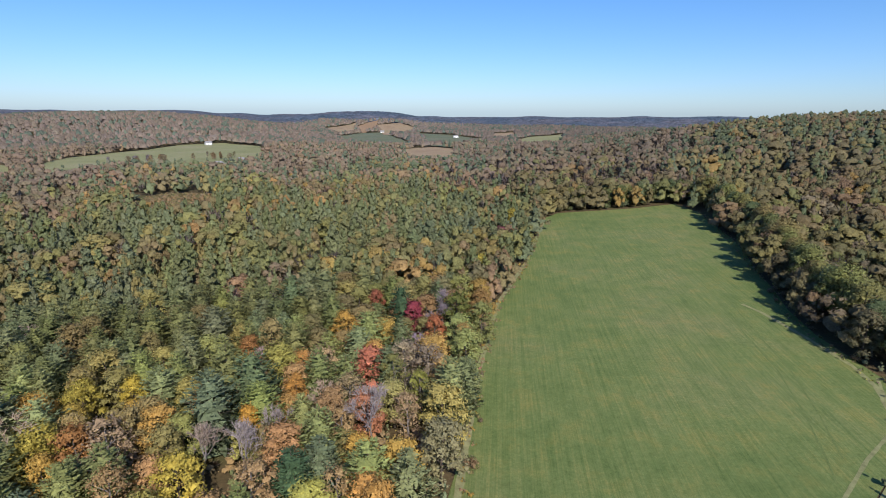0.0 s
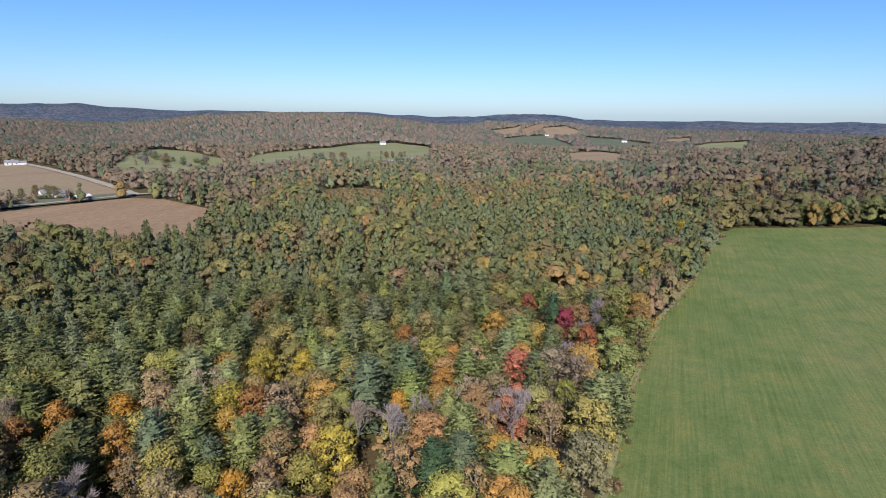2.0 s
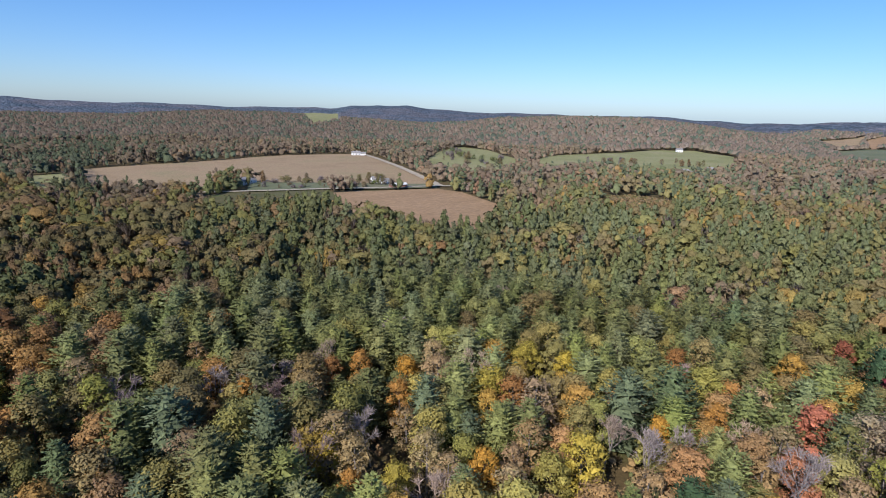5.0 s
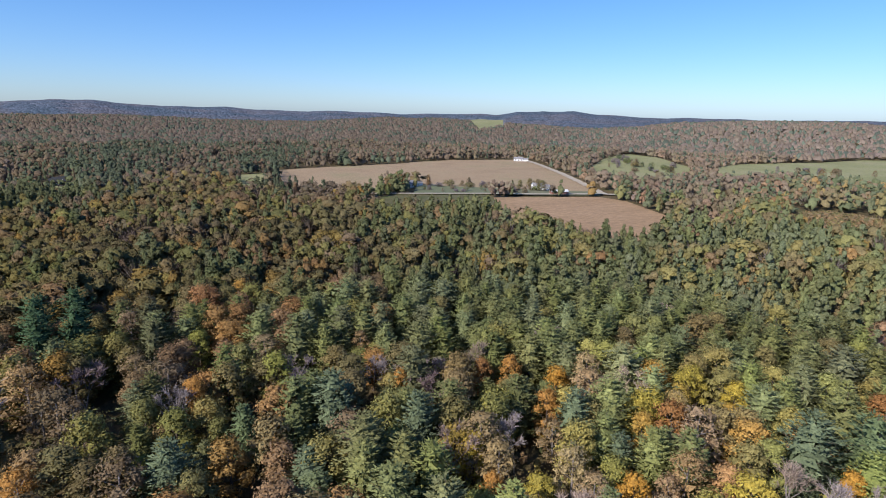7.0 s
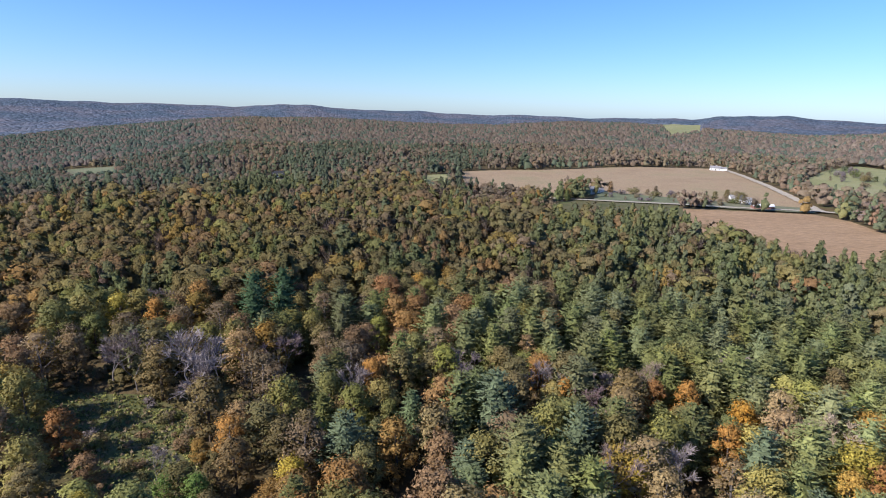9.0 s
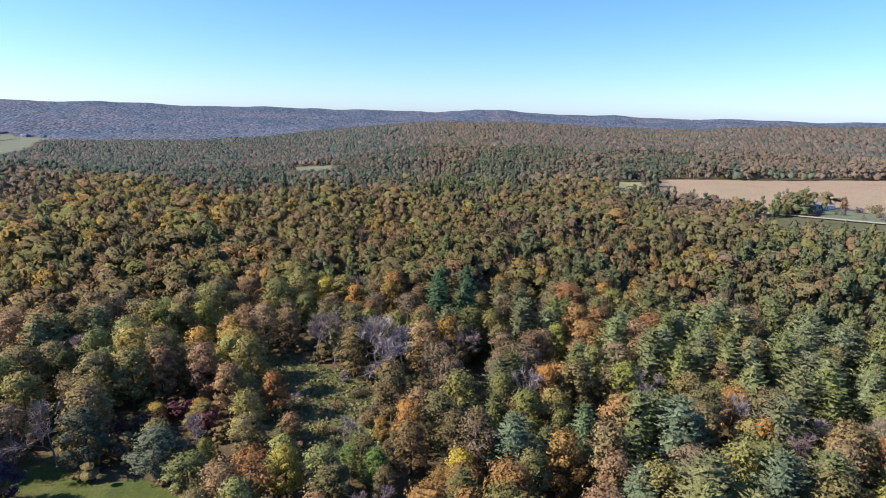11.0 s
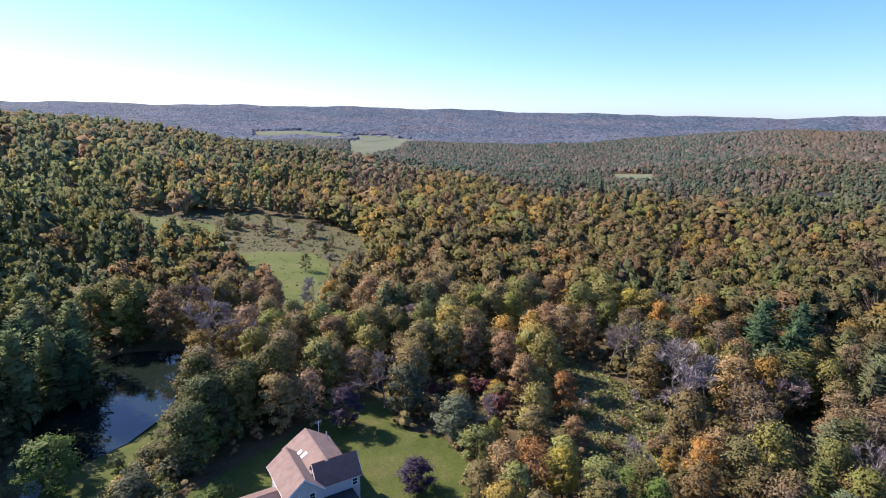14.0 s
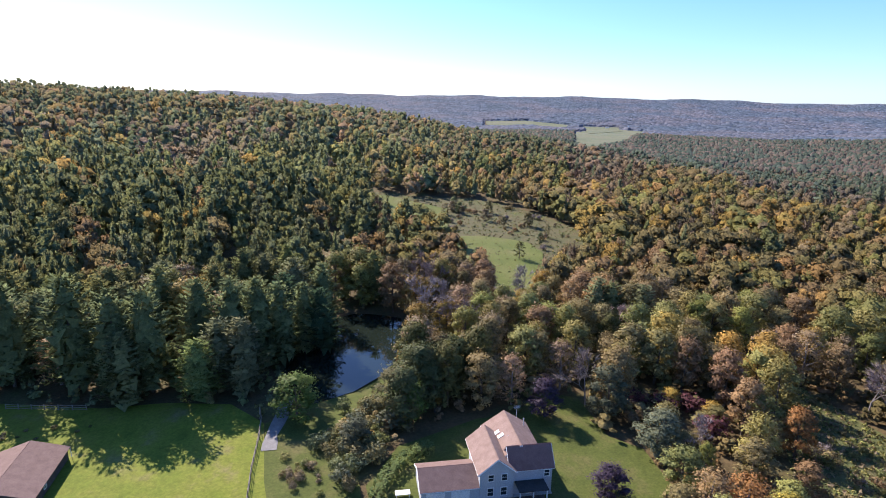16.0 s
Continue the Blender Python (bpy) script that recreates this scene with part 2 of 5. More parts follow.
def inside(x, y, poly):
    x, y = np.asarray(x, float), np.asarray(y, float)
    hit = np.zeros(x.shape, bool)
    for (x0, y0), (x1, y1) in zip(poly, poly[1:] + poly[:1]):
        if y0 != y1:
            hit ^= ((y0 > y) != (y1 > y)) & (x < (x1 - x0) * (y - y0) / (y1 - y0) + x0)
    return hit


PATCHES = {  # name: outline
    "hay_field": [(-1, 52), (1, 79), (9, 128), (18, 175), (34, 224), (60, 320), (69, 332), (91, 335), (116, 337), (144, 343), (147, 316), (137, 256),
                  (117, 188), (110, 168), (106, 148), (105, 121), (90, 95), (70, 78), (56, 62), (30, 50)],
    "paddock": [(-9, -70), (-10, -84), (-13, -102), (-8, -112), (4, -118), (16, -121), (34, -131), (52, -132), (56, -90), (40, -66)],
    "house_lawn": [(-30, -40), (-48, -40), (-62, -46), (-72, -55), (-75, -64), (-72, -70), (-76, -84), (-70, -90), (-60, -84), (-52, -86), (-34, -84), (-25, -76), (-22, -60)],
    "pond_bank": [(-25.5, -93), (-17.5, -103), (-20, -105), (-26, -106), (-34, -108), (-44, -114), (-49, -111), (-44, -104), (-34, -98)],
    "brown_field": [(-353, 234), (-348, 251), (-338, 280), (-325, 315), (-299, 318), (-266, 305), (-238, 294), (-180, 219), (-184, 202), (-194, 180), (-229, 186), (-258, 179)],
    "upper_field": [(-603, 126), (-619, 173), (-629, 230), (-637, 277), (-654, 313), (-667, 376), (-650, 452), (-638, 476), (-578, 451), (-488, 414), (-402, 371), (-348, 336), (-363, 306), (-399, 261), (-428, 222), (-438, 210), (-462, 192), (-400, 146), (-419, 121), (-444, 97)],
    "west_pasture": [(-529, 490), (-644, 642), (-692, 728), (-618, 714), (-483, 620), (-439, 564), (-358, 445), (-373, 414), (-403, 393), (-419, 388)],
    "barn_pasture": [(-456, 628), (-488, 732), (-469, 882), (-476, 1012), (-414, 1068), (-327, 1005), (-282, 895), (-217, 658), (-219, 584), (-266, 568), (-343, 573), (-344, 483)],
    "marsh": [(-220, 390), (-208, 422), (-176, 419), (-160, 392), (-132, 308), (-148, 293), (-173, 304)],
    "meadow": [(-109, -319), (-122, -307), (-139, -294), (-163, -290), (-175, -264), (-181, -240), (-180, -214), (-170, -191), (-140, -160), (-121, -151), (-110, -143), (-93, -134), (-86, -137), (-96, -162), (-101, -181), (-102, -191), (-106, -217), (-102, -235), (-94, -252)],
    "clearing": [(-126, -68), (-123, -54), (-121, -43), (-112, -33), (-86, -24), (-82, -34), (-92, -46), (-108, -60)],
    "valley_field": [(-1365, -1656), (-1603, -1819), (-1700, -1786), (-1739, -1669), (-1089, -1109), (-983, -1059), (-844, -970), (-908, -1090)],
    "valley_strip": [(-1369, -2291), (-1548, -2235), (-1634, -2011), (-1505, -1884), (-1441, -2082), (-1239, -2061)],
    "woodland_strip": [(-912, -407), (-870, -322), (-635, -234), (-723, -323)],
    "far_pasture": [(-365, 1741), (-302, 1862), (-293, 1943), (-251, 1602), (-274, 1444)],
    "ridge_field": [(142, 1667), (215, 1726), (188, 1462), (104, 1165)],
    "valley_hayfield": [(126, 1195), (225, 1454), (342, 1621), (193, 910), (137, 842)],
    "slope_field": [(-218, 1869), (-151, 1956), (-93, 1845), (-103, 1454), (-160, 1510)],
    "lane_verge": [(-7, -70), (-7.4, -81), (-10.6, -88), (-13.2, -102), (-17, -103), (-25, -95), (-30, -90), (-25, -80), (-23, -72), (-15, -66)],
    "far_stubble": [(-276, 1781), (-257, 1909), (-226, 2005), (-212, 1790), (-229, 1601)],
    "east_valley_field": [(-72, 933), (-17, 986), (20, 920), (11, 657), (-39, 673)],
    "yard_weeds": [(-438, 210), (-428, 222), (-399, 261), (-363, 306), (-344, 334), (-327, 318), (-349, 269), (-367, 240), (-381, 201), (-389, 184)],
    "meadow_green": [(-114, -218), (-127, -214), (-137, -203), (-141, -196), (-138, -181), (-112, -146), (-98, -139), (-91, -137), (-88, -140), (-97, -160), (-106, -190)],
    "farm_green": [(-455, -52), (-560, -75), (-560, -50), (-470, -36)],
    "hedge_green": [(-568, 78), (-578, 110), (-437, 82), (-426, 62)],
    "meadow_top": [(-108, -311), (-119, -298), (-137, -267), (-116, -225), (-103, -236), (-95, -252)],
    "farm_strip": [(-1652, -1942), (-1767, -1855), (-1644, -1697), (-1362, -1570)],
    "hill_pasture": [(-265, 1336), (-232, 1628), (-178, 1677), (-52, 1064), (-77, 986), (-163, 1019)],
    "vale_meadow": [(-82, 1659), (20, 1544), (105, 1257), (20, 942), (-28, 1032)],
    "west_hill_field": [(-2974, 1693), (-2871, 1962), (-1253, 862), (-1151, 712)],
    "roadside_rough": [(-396, 172), (-381, 201), (-367, 240), (-352, 234), (-276, 190), (-286, 171), (-295, 152), (-312, 124), (-372, 132)],
}
POND = [(-24, -106), (-33, -107.5), (-43, -113), (-50, -122), (-56, -135), (-60, -146), (-52, -153), (-38, -150), (-28, -138), (-20, -122), (-19, -110)]
COVER = {"hay_field": (HAY, "mown hay field with faint drilled rows"), "paddock": (PADDOCK, "bright green grass paddock with worn patches"),
         "house_lawn": (LAWN, "mown green lawn round the house"), "pond_bank": (LAWN, "green grass bank beside the pond"),
         "brown_field": (TILLED, "bare brown tilled field"), "upper_field": (TAN, "tan harvested stubble field"),
         "west_pasture": (PASTURE, "pale green pasture with scattered bushes"), "barn_pasture": (PASTURE, "pale green pasture behind the barn"),
         "marsh": (MARSH, "brown sedge marsh among the trees"), "meadow": (MEADOW, "overgrown meadow with shrubs"),
         "clearing": (WEEDS, "weedy green clearing in the woods"), "valley_field": (VALE_GRASS, "pale field on the valley floor"),
         "valley_strip": (VALE_GRASS, "pale green strip on the valley floor"), "woodland_strip": (VALE_GRASS, "small pale clearing in far woods"),
         "far_pasture": (TAN, "tan fields on the far hill"), "ridge_field": (TAN, "pale strip of field on the far slope"), "valley_hayfield": (PASTURE, "pale green field far down the valley"),
         "slope_field": (TAN, "tan field high on the far slope"), "lane_verge": (LAWN, "short grass verge beside the lane"),
         "far_stubble": (TILLED, "brown ploughed strip on the far hill"),
         "east_valley_field": (TAN, "pale field far down the valley"), "yard_weeds": (VALE_GRASS, "green weedy strip beside the farm road"), "meadow_green": (HILL_GRASS, "bright green grass at the foot of the meadow"), "farm_green": (PASTURE, "green yard of a far farm"),
         "hedge_green": (PASTURE, "green strip beside the stubble"), "roadside_rough": (MEADOW, "rough grass and weeds below the farm road"),
         "meadow_top": (HILL_GRASS, "mown green corner at the top of the meadow"),
         "farm_strip": (VALE_GRASS, "pale green field behind the valley farm"),
         "hill_pasture": (VALE_GRASS, "grey-green pasture at the foot of the far hill"),
         "vale_meadow": (VALE_GRASS, "pale meadow strip along the valley"),
         "west_hill_field": (PASTURE, "grey-green field on the western hill")}


def link_mesh(name, verts, faces, mat, smooth=False):
    me = bpy.data.meshes.new(name)
    me.from_pydata(verts, [], faces)
    me.materials.append(mat)
    if smooth:
        me.polygons.foreach_set("use_smooth", [True] * len(me.polygons))
    return new(name, me)


# the ground: one sheet out to the horizon, finer near the house
rings = [0.0]
while rings[-1] < 4950:
    rings.append(min(4950, rings[-1] + max(5.0, rings[-1] * 0.022)))
SEGS = 300
rr, aa = np.meshgrid(rings[1:], np.arange(SEGS) * 2 * np.pi / SEGS, indexing="ij")
gx, gy = (rr * np.cos(aa)).ravel(), (rr * np.sin(aa)).ravel()
gv = [(0, 0, float(land(0, 0)))] + list(zip(gx.tolist(), gy.tolist(), land(gx, gy).tolist()))
gf = [(0, 1 + j, 1 + (j + 1) % SEGS) for j in range(SEGS)]
for i in range(len(rings) - 2):
    for j in range(SEGS):
        a, b2 = 1 + i * SEGS + j, 1 + i * SEGS + (j + 1) % SEGS
        gf.append((a, a + SEGS, b2 + SEGS, b2))
tagged(link_mesh("ground", gv, gf, FLOOR, True), "brown leaf-littered woodland ground", "ground", kind="structure")


def sheet(name, outline, mat, lift, step):
    """A patch of ground: the outline cut into cells and laid on the land."""
    bm = bmesh.new()
    rng = random.Random(len(outline) * 7 + int(abs(outline[0][0])))
    pts = []
    for (x0, y0), (x1, y1) in zip(outline, outline[1:] + outline[:1]):
        k = max(1, int(math.hypot(x1 - x0, y1 - y0) / (step * 1.5)))
        for i in range(k):
            f = i / k
            wob = step * 0.14 if i else 0
            pts.append((x0 + (x1 - x0) * f + rng.uniform(-wob, wob), y0 + (y1 - y0) * f + rng.uniform(-wob, wob)))
    bm.faces.new([bm.verts.new((x, y, 0)) for x, y in pts])
    bmesh.ops.triangulate(bm, faces=bm.faces[:])
    for axis in (0, 1):
        lo, hi = min(p[axis] for p in pts), max(p[axis] for p in pts)
        k = lo + step
        while k < hi:
            co, no = [0, 0, 0], [0, 0, 0]
            co[axis], no[axis] = k, 1
            bmesh.ops.bisect_plane(bm, geom=bm.verts[:] + bm.edges[:] + bm.faces[:], plane_co=co, plane_no=no)
            k += step
    for v in bm.verts:
        v.co.z = float(land(v.co.x, v.co.y)) + lift
    bmesh.ops.recalc_face_normals(bm, faces=bm.faces)
    if sum(f.normal.z for f in bm.faces) < 0:
        bmesh.ops.reverse_faces(bm, faces=bm.faces)
    me = bpy.data.meshes.new(name)
    bm.to_mesh(me)
    bm.free()
    me.materials.append(mat)
    return new(name, me)


for name, outline in PATCHES.items():
    d = min(math.hypot(*p) for p in outline)
    mat, words = COVER[name]
    tagged(sheet(name, outline, mat, 0.06 + d * 0.0012 + (0.35 if name in ('yard_weeds', 'meadow_green', 'meadow_top') else 0), 12 if d < 200 else 30), words, "field" if "lawn" not in name else "lawn", kind="structure")
bm = bmesh.new()
bm.faces.new([bm.verts.new((x, y, -0.35)) for x, y in POND])
bmesh.ops.recalc_face_normals(bm, faces=bm.faces)
me = bpy.data.meshes.new("pond_water")
bm.to_mesh(me)
me.materials.append(WATER)
tagged(new("pond_water", me), "still dark pond water reflecting sky and pines", "pond", kind="structure")


def strip(name, line, width, mat, lift, words, category):
    """A road or track: a band of even width along a line of points."""
    vs, fs = [], []
    dense = []
    for (x0, y0), (x1, y1) in zip(line, line[1:]):
        k = max(2, int(math.hypot(x1 - x0, y1 - y0) / (2.5 if width < 4 else 6)))
        dense += [(x0 + (x1 - x0) * i / k, y0 + (y1 - y0) * i / k) for i in range(k)]
    dense.append(line[-1])
    for i, (x, y) in enumerate(dense):
        (xa, ya), (xb, yb) = dense[max(i - 1, 0)], dense[min(i + 1, len(dense) - 1)]
        d = math.hypot(xb - xa, yb - ya)
        nx, ny = -(yb - ya) / d * width / 2, (xb - xa) / d * width / 2
        ragged = 1 + 0.12 * math.sin(i * 2.3) + 0.08 * math.sin(i * 5.1 + 1)
        nx, ny = nx * ragged, ny * ragged
        for s in (-1, 1):
            px, py = x + s * nx, y + s * ny
            vs.append((px, py, float(land(px, py)) + lift))
    for i in range(len(dense) - 1):
        fs.append((2 * i + 1, 2 * i, 2 * i + 2, 2 * i + 3))
    return tagged(link_mesh(name, vs, fs, mat), words, category, kind="structure")


ROADS = [[(-470, 60), (-410, 140), (-396, 172), (-384, 202), (-369, 241), (-353, 273), (-334, 324), (-300, 372), (-262, 430)], [(-331, 326), (-386, 356), (-475, 402), (-571, 446), (-630, 470), (-720, 512)]]
strip("road", ROADS[0], 5, ASPHALT, 1.15, "pale country road past the farms", "road")
strip("road", ROADS[1], 7, ASPHALT, 1.2, "straight pale lane up to a far house", "road")
LANE = [(-12.2, -92.5), (-13.5, -97), (-16.5, -103), (-19, -110)]
strip("gravel_lane", LANE, 2.6, GRAVEL, 0.22, "pale gravel lane beside the fence", "lane")
strip("field_track", [(60, 70), (66, 79), (78, 90), (92, 101), (104, 122)], 0.7, PASTURE, 0.15, "worn tyre track in the hay field", "track")
strip("field_track", [(63, 67), (69, 76), (81, 87), (95, 98), (107, 119)], 0.7, PASTURE, 0.15, "worn tyre track in the hay field", "track")


for line_ in ([(91.7, 176.0), (86.1, 147.3), (82.6, 126.2), (76.3, 105.2), (70.9, 90.5), (67.9, 83.3)], [(95.5, 176.1), (89.6, 147.4), (85.8, 126.2), (79.3, 105.2), (73.9, 90.5)]):
    strip("wheel_mark", line_, 0.36, HAYDARK, 0.15, "dark wheel mark across the hay field", "track")
strip("field_margin", [(98.2, 173.3), (100.4, 165.6), (102.2, 145.6), (102.5, 128.0), (100.5, 117.8), (95.7, 107.7)], 1.2, PASTURE, 0.15, "brown dry grass margin of the hay field", "margin")

strip("field_margin", [(0, 60), (9, 126), (18, 174), (34, 223), (59, 317)], 1.4, PASTURE, 0.15, "pale dry grass margin along the woods", "margin")


def near_line(x, y, line, w):
    x, y = np.asarray(x, float), np.asarray(y, float)
    hit = np.zeros(x.shape, bool)
    for (x0, y0), (x1, y1) in zip(line, line[1:]):
        dx, dy = x1 - x0, y1 - y0
        f = np.clip(((x - x0) * dx + (y - y0) * dy) / (dx * dx + dy * dy), 0, 1)
        hit |= np.hypot(x - x0 - f * dx, y - y0 - f * dy) < w
    return hit


def open_ground(x, y):
    hit = inside(x, y, POND)
    for p in PATCHES.values():
        hit |= inside(x, y, p)
    for line in ROADS:
        hit |= near_line(x, y, line, 7)
    hit |= near_line(x, y, LANE, 3)
    return hit

# ---- tree kinds ----
def part(name, bm, mat, parent, label=""):
    me = bpy.data.meshes.new(name)
    bm.to_mesh(me)
    bm.free()
    me.materials.append(mat)
    ob = new(name, me)
    ob.parent = parent
    return tagged(ob, label) if label else ob


def soften(me, normals):
    """Lets sprays of leaves catch the light like the rounded mass that they are part of."""
    me.polygons.foreach_set("use_smooth", [True] * len(me.polygons))
    me.attributes.new("custom_normal", "FLOAT_VECTOR", "POINT").data.foreach_set("vector", np.asarray(normals, np.float32).ravel())
    me.update()


def raw_part(name, verts, faces, mat, parent, label="", normals=None):
    ob = link_mesh(name, verts, faces, mat)
    if normals:
        soften(ob.data, normals)
    ob.parent = parent
    return tagged(ob, label) if label else ob


def limb(vs, fs, a, b, ra, rb, sides=5):
    """A tapered round limb from a to b."""
    a, b = Vector(a), Vector(b)
    q = (b - a).to_track_quat("Z", "Y")
    k = len(vs)
    for p, r in ((a, ra), (b, rb)):
        for i in range(sides):
            t = 2 * math.pi * i / sides
            vs.append(tuple(p + q @ Vector((r * math.cos(t), r * math.sin(t), 0))))
    for i in range(sides):
        j = (i + 1) % sides
        fs.append((k + i, k + j, k + sides + j, k + sides + i))
    return vs, fs


def leaf_card(vs, fs, c, nrm, size, rng, way=None, thin=0.5, soft=None, ns=None):
    """A ragged three-cornered spray of leaves round c, facing about nrm; along way, if given, like a tuft of needles."""
    k = len(vs)
    c = Vector(c)
    if way is None:
        q = Vector(nrm).to_track_quat("Z", "Y")
        t = rng.uniform(0, 6.28)
        for i in range(3):
            t += 2.094 + rng.uniform(-0.4, 0.4)
            r = size * rng.uniform(0.45, 0.85)
            vs.append(tuple(c + q @ Vector((r * math.cos(t), r * math.sin(t), 0))))
    else:
        side = Vector(way).cross(Vector(nrm)).normalized() * size * thin
        vs += [tuple(c - side), tuple(c + side), tuple(c + Vector(way).normalized() * size * rng.uniform(1.0, 1.7))]
    if ns is not None:
        soft = soft.normalized()
        a, b, d = (Vector(v) for v in vs[k:])
        if (b - a).cross(d - a).dot(soft) < 0:
            vs[k + 1], vs[k + 2] = vs[k + 2], vs[k + 1]
        face = (Vector(vs[k + 1]) - a).cross(Vector(vs[k + 2]) - a).normalized()
        ns += [tuple((soft + face * 0.4).normalized())] * 3
    fs.append((k, k + 1, k + 2))


def rand_unit(rng):
    z, t = rng.uniform(-1, 1), rng.uniform(0, 2 * math.pi)
    s = math.sqrt(1 - z * z)
    return Vector((s * math.cos(t), s * math.sin(t), z))


def broadleaf(name, seed, leaves, leaf=0.62, slim=1.0, base=0.1, bark=BARK, solid=5):
    """A broadleaved tree, 15 m tall: tapered trunk with limbs, and a crown of leaf sprays on uneven lobes with gaps."""
    rng = random.Random(seed)
    root = new(name)
    tv, tf, cv, cf, nv = [], [], [], [], []
    top = 15.0
    lean = Vector((rng.uniform(-0.6, 0.6), rng.uniform(-0.6, 0.6), 0))
    p0, p1, p2 = Vector((0, 0, -0.6)), lean * 0.4 + Vector((0, 0, 6)), lean + Vector((0, 0, 12))
    limb(tv, tf, p0, p1, 0.26, 0.19, 6)
    limb(tv, tf, p1, p2, 0.19, 0.06, 6)
    lobes = [(lean + Vector((0, 0, 12.6)), 2.2 * slim)]
    count = 22
    for i in range(count):
        t = i * 2.4 + rng.uniform(-0.4, 0.4)
        f = (i + rng.uniform(0.1, 0.9)) / count
        h = top * (base + 0.06 + (0.8 - base) * f)
        w = math.sin(math.pi * min(1, 0.22 + 0.7 * f)) ** 0.7
        d = slim * 2.9 * w * rng.uniform(0.6, 1.2)
        c = Vector((d * math.cos(t), d * math.sin(t), h)) + lean * (h / 12)
        lobes.append((c, slim * rng.uniform(0.95, 1.65)))
        if i % 2:
            limb(tv, tf, lean * (h / 14) + Vector((0, 0, max(1.5, h - 2.4))), c, 0.09, 0.03, 4)
    total = sum(r * r for _, r in lobes)
    for c, r in lobes:
        for _ in range(int(leaves * r * r / total)):
            u = rand_unit(rng)
            if u.z < -0.45:
                u.z = -u.z * 0.6
            d = r * (rng.uniform(0.7, 1.1) if rng.random() < 0.85 else rng.uniform(1.1, 1.45))
            p = c + Vector((u.x * d, u.y * d, u.z * d * 0.92))
            out = Vector((u.x, u.y, u.z * 0.8)) * 0.8 + Vector((p.x, p.y, (p.z - 8) * 0.6)).normalized() * 0.6 + Vector((0, 0, 0.3))
            leaf_card(cv, cf, p, u + Vector((0, 0, 0.25)) + rand_unit(rng) * 0.6, leaf * rng.uniform(0.7, 1.35), rng, soft=out, ns=nv)
        for _ in range(solid):
            u = rand_unit(rng)
            leaf_card(cv, cf, c + u * r * 0.45, u, r * 0.95, rng, soft=u, ns=nv)
    raw_part("trunk", tv, tf, bark, root, "grey-brown trunk with limbs")
    raw_part("crown", cv, cf, LEAF, root, normals=nv)
    return root


def pine(name, seed, sprays=10, dense=1.0, spread=4.0, taper=0.75):
    """A white pine, 16 m tall: straight trunk and whorls of broad plumes of needles with up-turned tips, rounded at the top."""
    rng = random.Random(seed)
    root = new(name)
    tv, tf, cv, cf, nv = [], [], [], [], []
    limb(tv, tf, (0, 0, -0.6), (0, 0, 8), 0.27, 0.17, 6)
    limb(tv, tf, (0, 0, 8), (0, 0, 15.4), 0.17, 0.03, 6)
    h = 1.8
    while h < 15.5:
        f = (h - 1.8) / 13.9
        reach = spread * max(0.0, 1 - f ** 1.7) ** taper * (0.74 + 0.26 * min(1, f * 4)) + 0.45
        n = max(5, round(dense * (8 - 2.6 * f)))
        off = rng.uniform(0, 6.28)
        for i in range(n):
            t = off + 2 * math.pi * i / n + rng.uniform(-0.3, 0.3)
            r = reach * (rng.uniform(0.72, 1.08) if rng.random() < 0.8 else rng.uniform(1.05, 1.25))
            way = Vector((math.cos(t), math.sin(t), 0))
            up = rng.uniform(-0.06, 0.2) + 0.25 * f
            across = way.cross(Vector((0, 0, 1)))
            tilt = rng.uniform(-0.35, 0.35)
            if h < 12 and i % 2 == 0:
                limb(tv, tf, (0, 0, h - 0.2), way * r * 0.8 + Vector((0, 0, h + up * r)), 0.05, 0.015, 3)
            for j in range(max(6, round(sprays * r / spread * 1.75))):
                s = rng.uniform(0.15, 1.0) ** 0.55
                w = (0.3 + 0.24 * r) * math.sin(math.pi * min(1, s * 0.75 + 0.12))
                e = rng.uniform(-w, w)
                p = way * r * s + across * e + Vector((0, 0, h + up * r * s + 0.16 * r * s * s - 0.22 * abs(e) + rng.uniform(-0.14, 0.14)))
                go = way * 0.8 + across * (0.9 * e / w + rng.uniform(-0.4, 0.4)) + Vector((0, 0, rng.uniform(0.0, 0.7)))
                nrm = Vector((0, 0, 1)) + way * 0.45 + rand_unit(rng) * 0.5
                mass = Vector((p.x, p.y, (p.z - 8.5) * 0.4)).normalized()
                leaf_card(cv, cf, p, nrm, rng.uniform(0.28, 0.5), rng, go, 0.36, mass + Vector((0, 0, 0.12)) + across * tilt, nv)
        for _ in range(9):
            u = rand_unit(rng)
            leaf_card(cv, cf, Vector((u.x, u.y, 0)) * reach * 0.5 + Vector((0, 0, h)), Vector((u.x, u.y, 0.5)), reach * 0.55 + 0.3, rng, soft=Vector((u.x, u.y, 0.1)), ns=nv)
        h += rng.uniform(0.8, 1.15)
    raw_part("trunk", tv, tf, BARK, root, "dark straight trunk")
    raw_part("crown", cv, cf, NEEDLE, root, normals=nv)
    return root


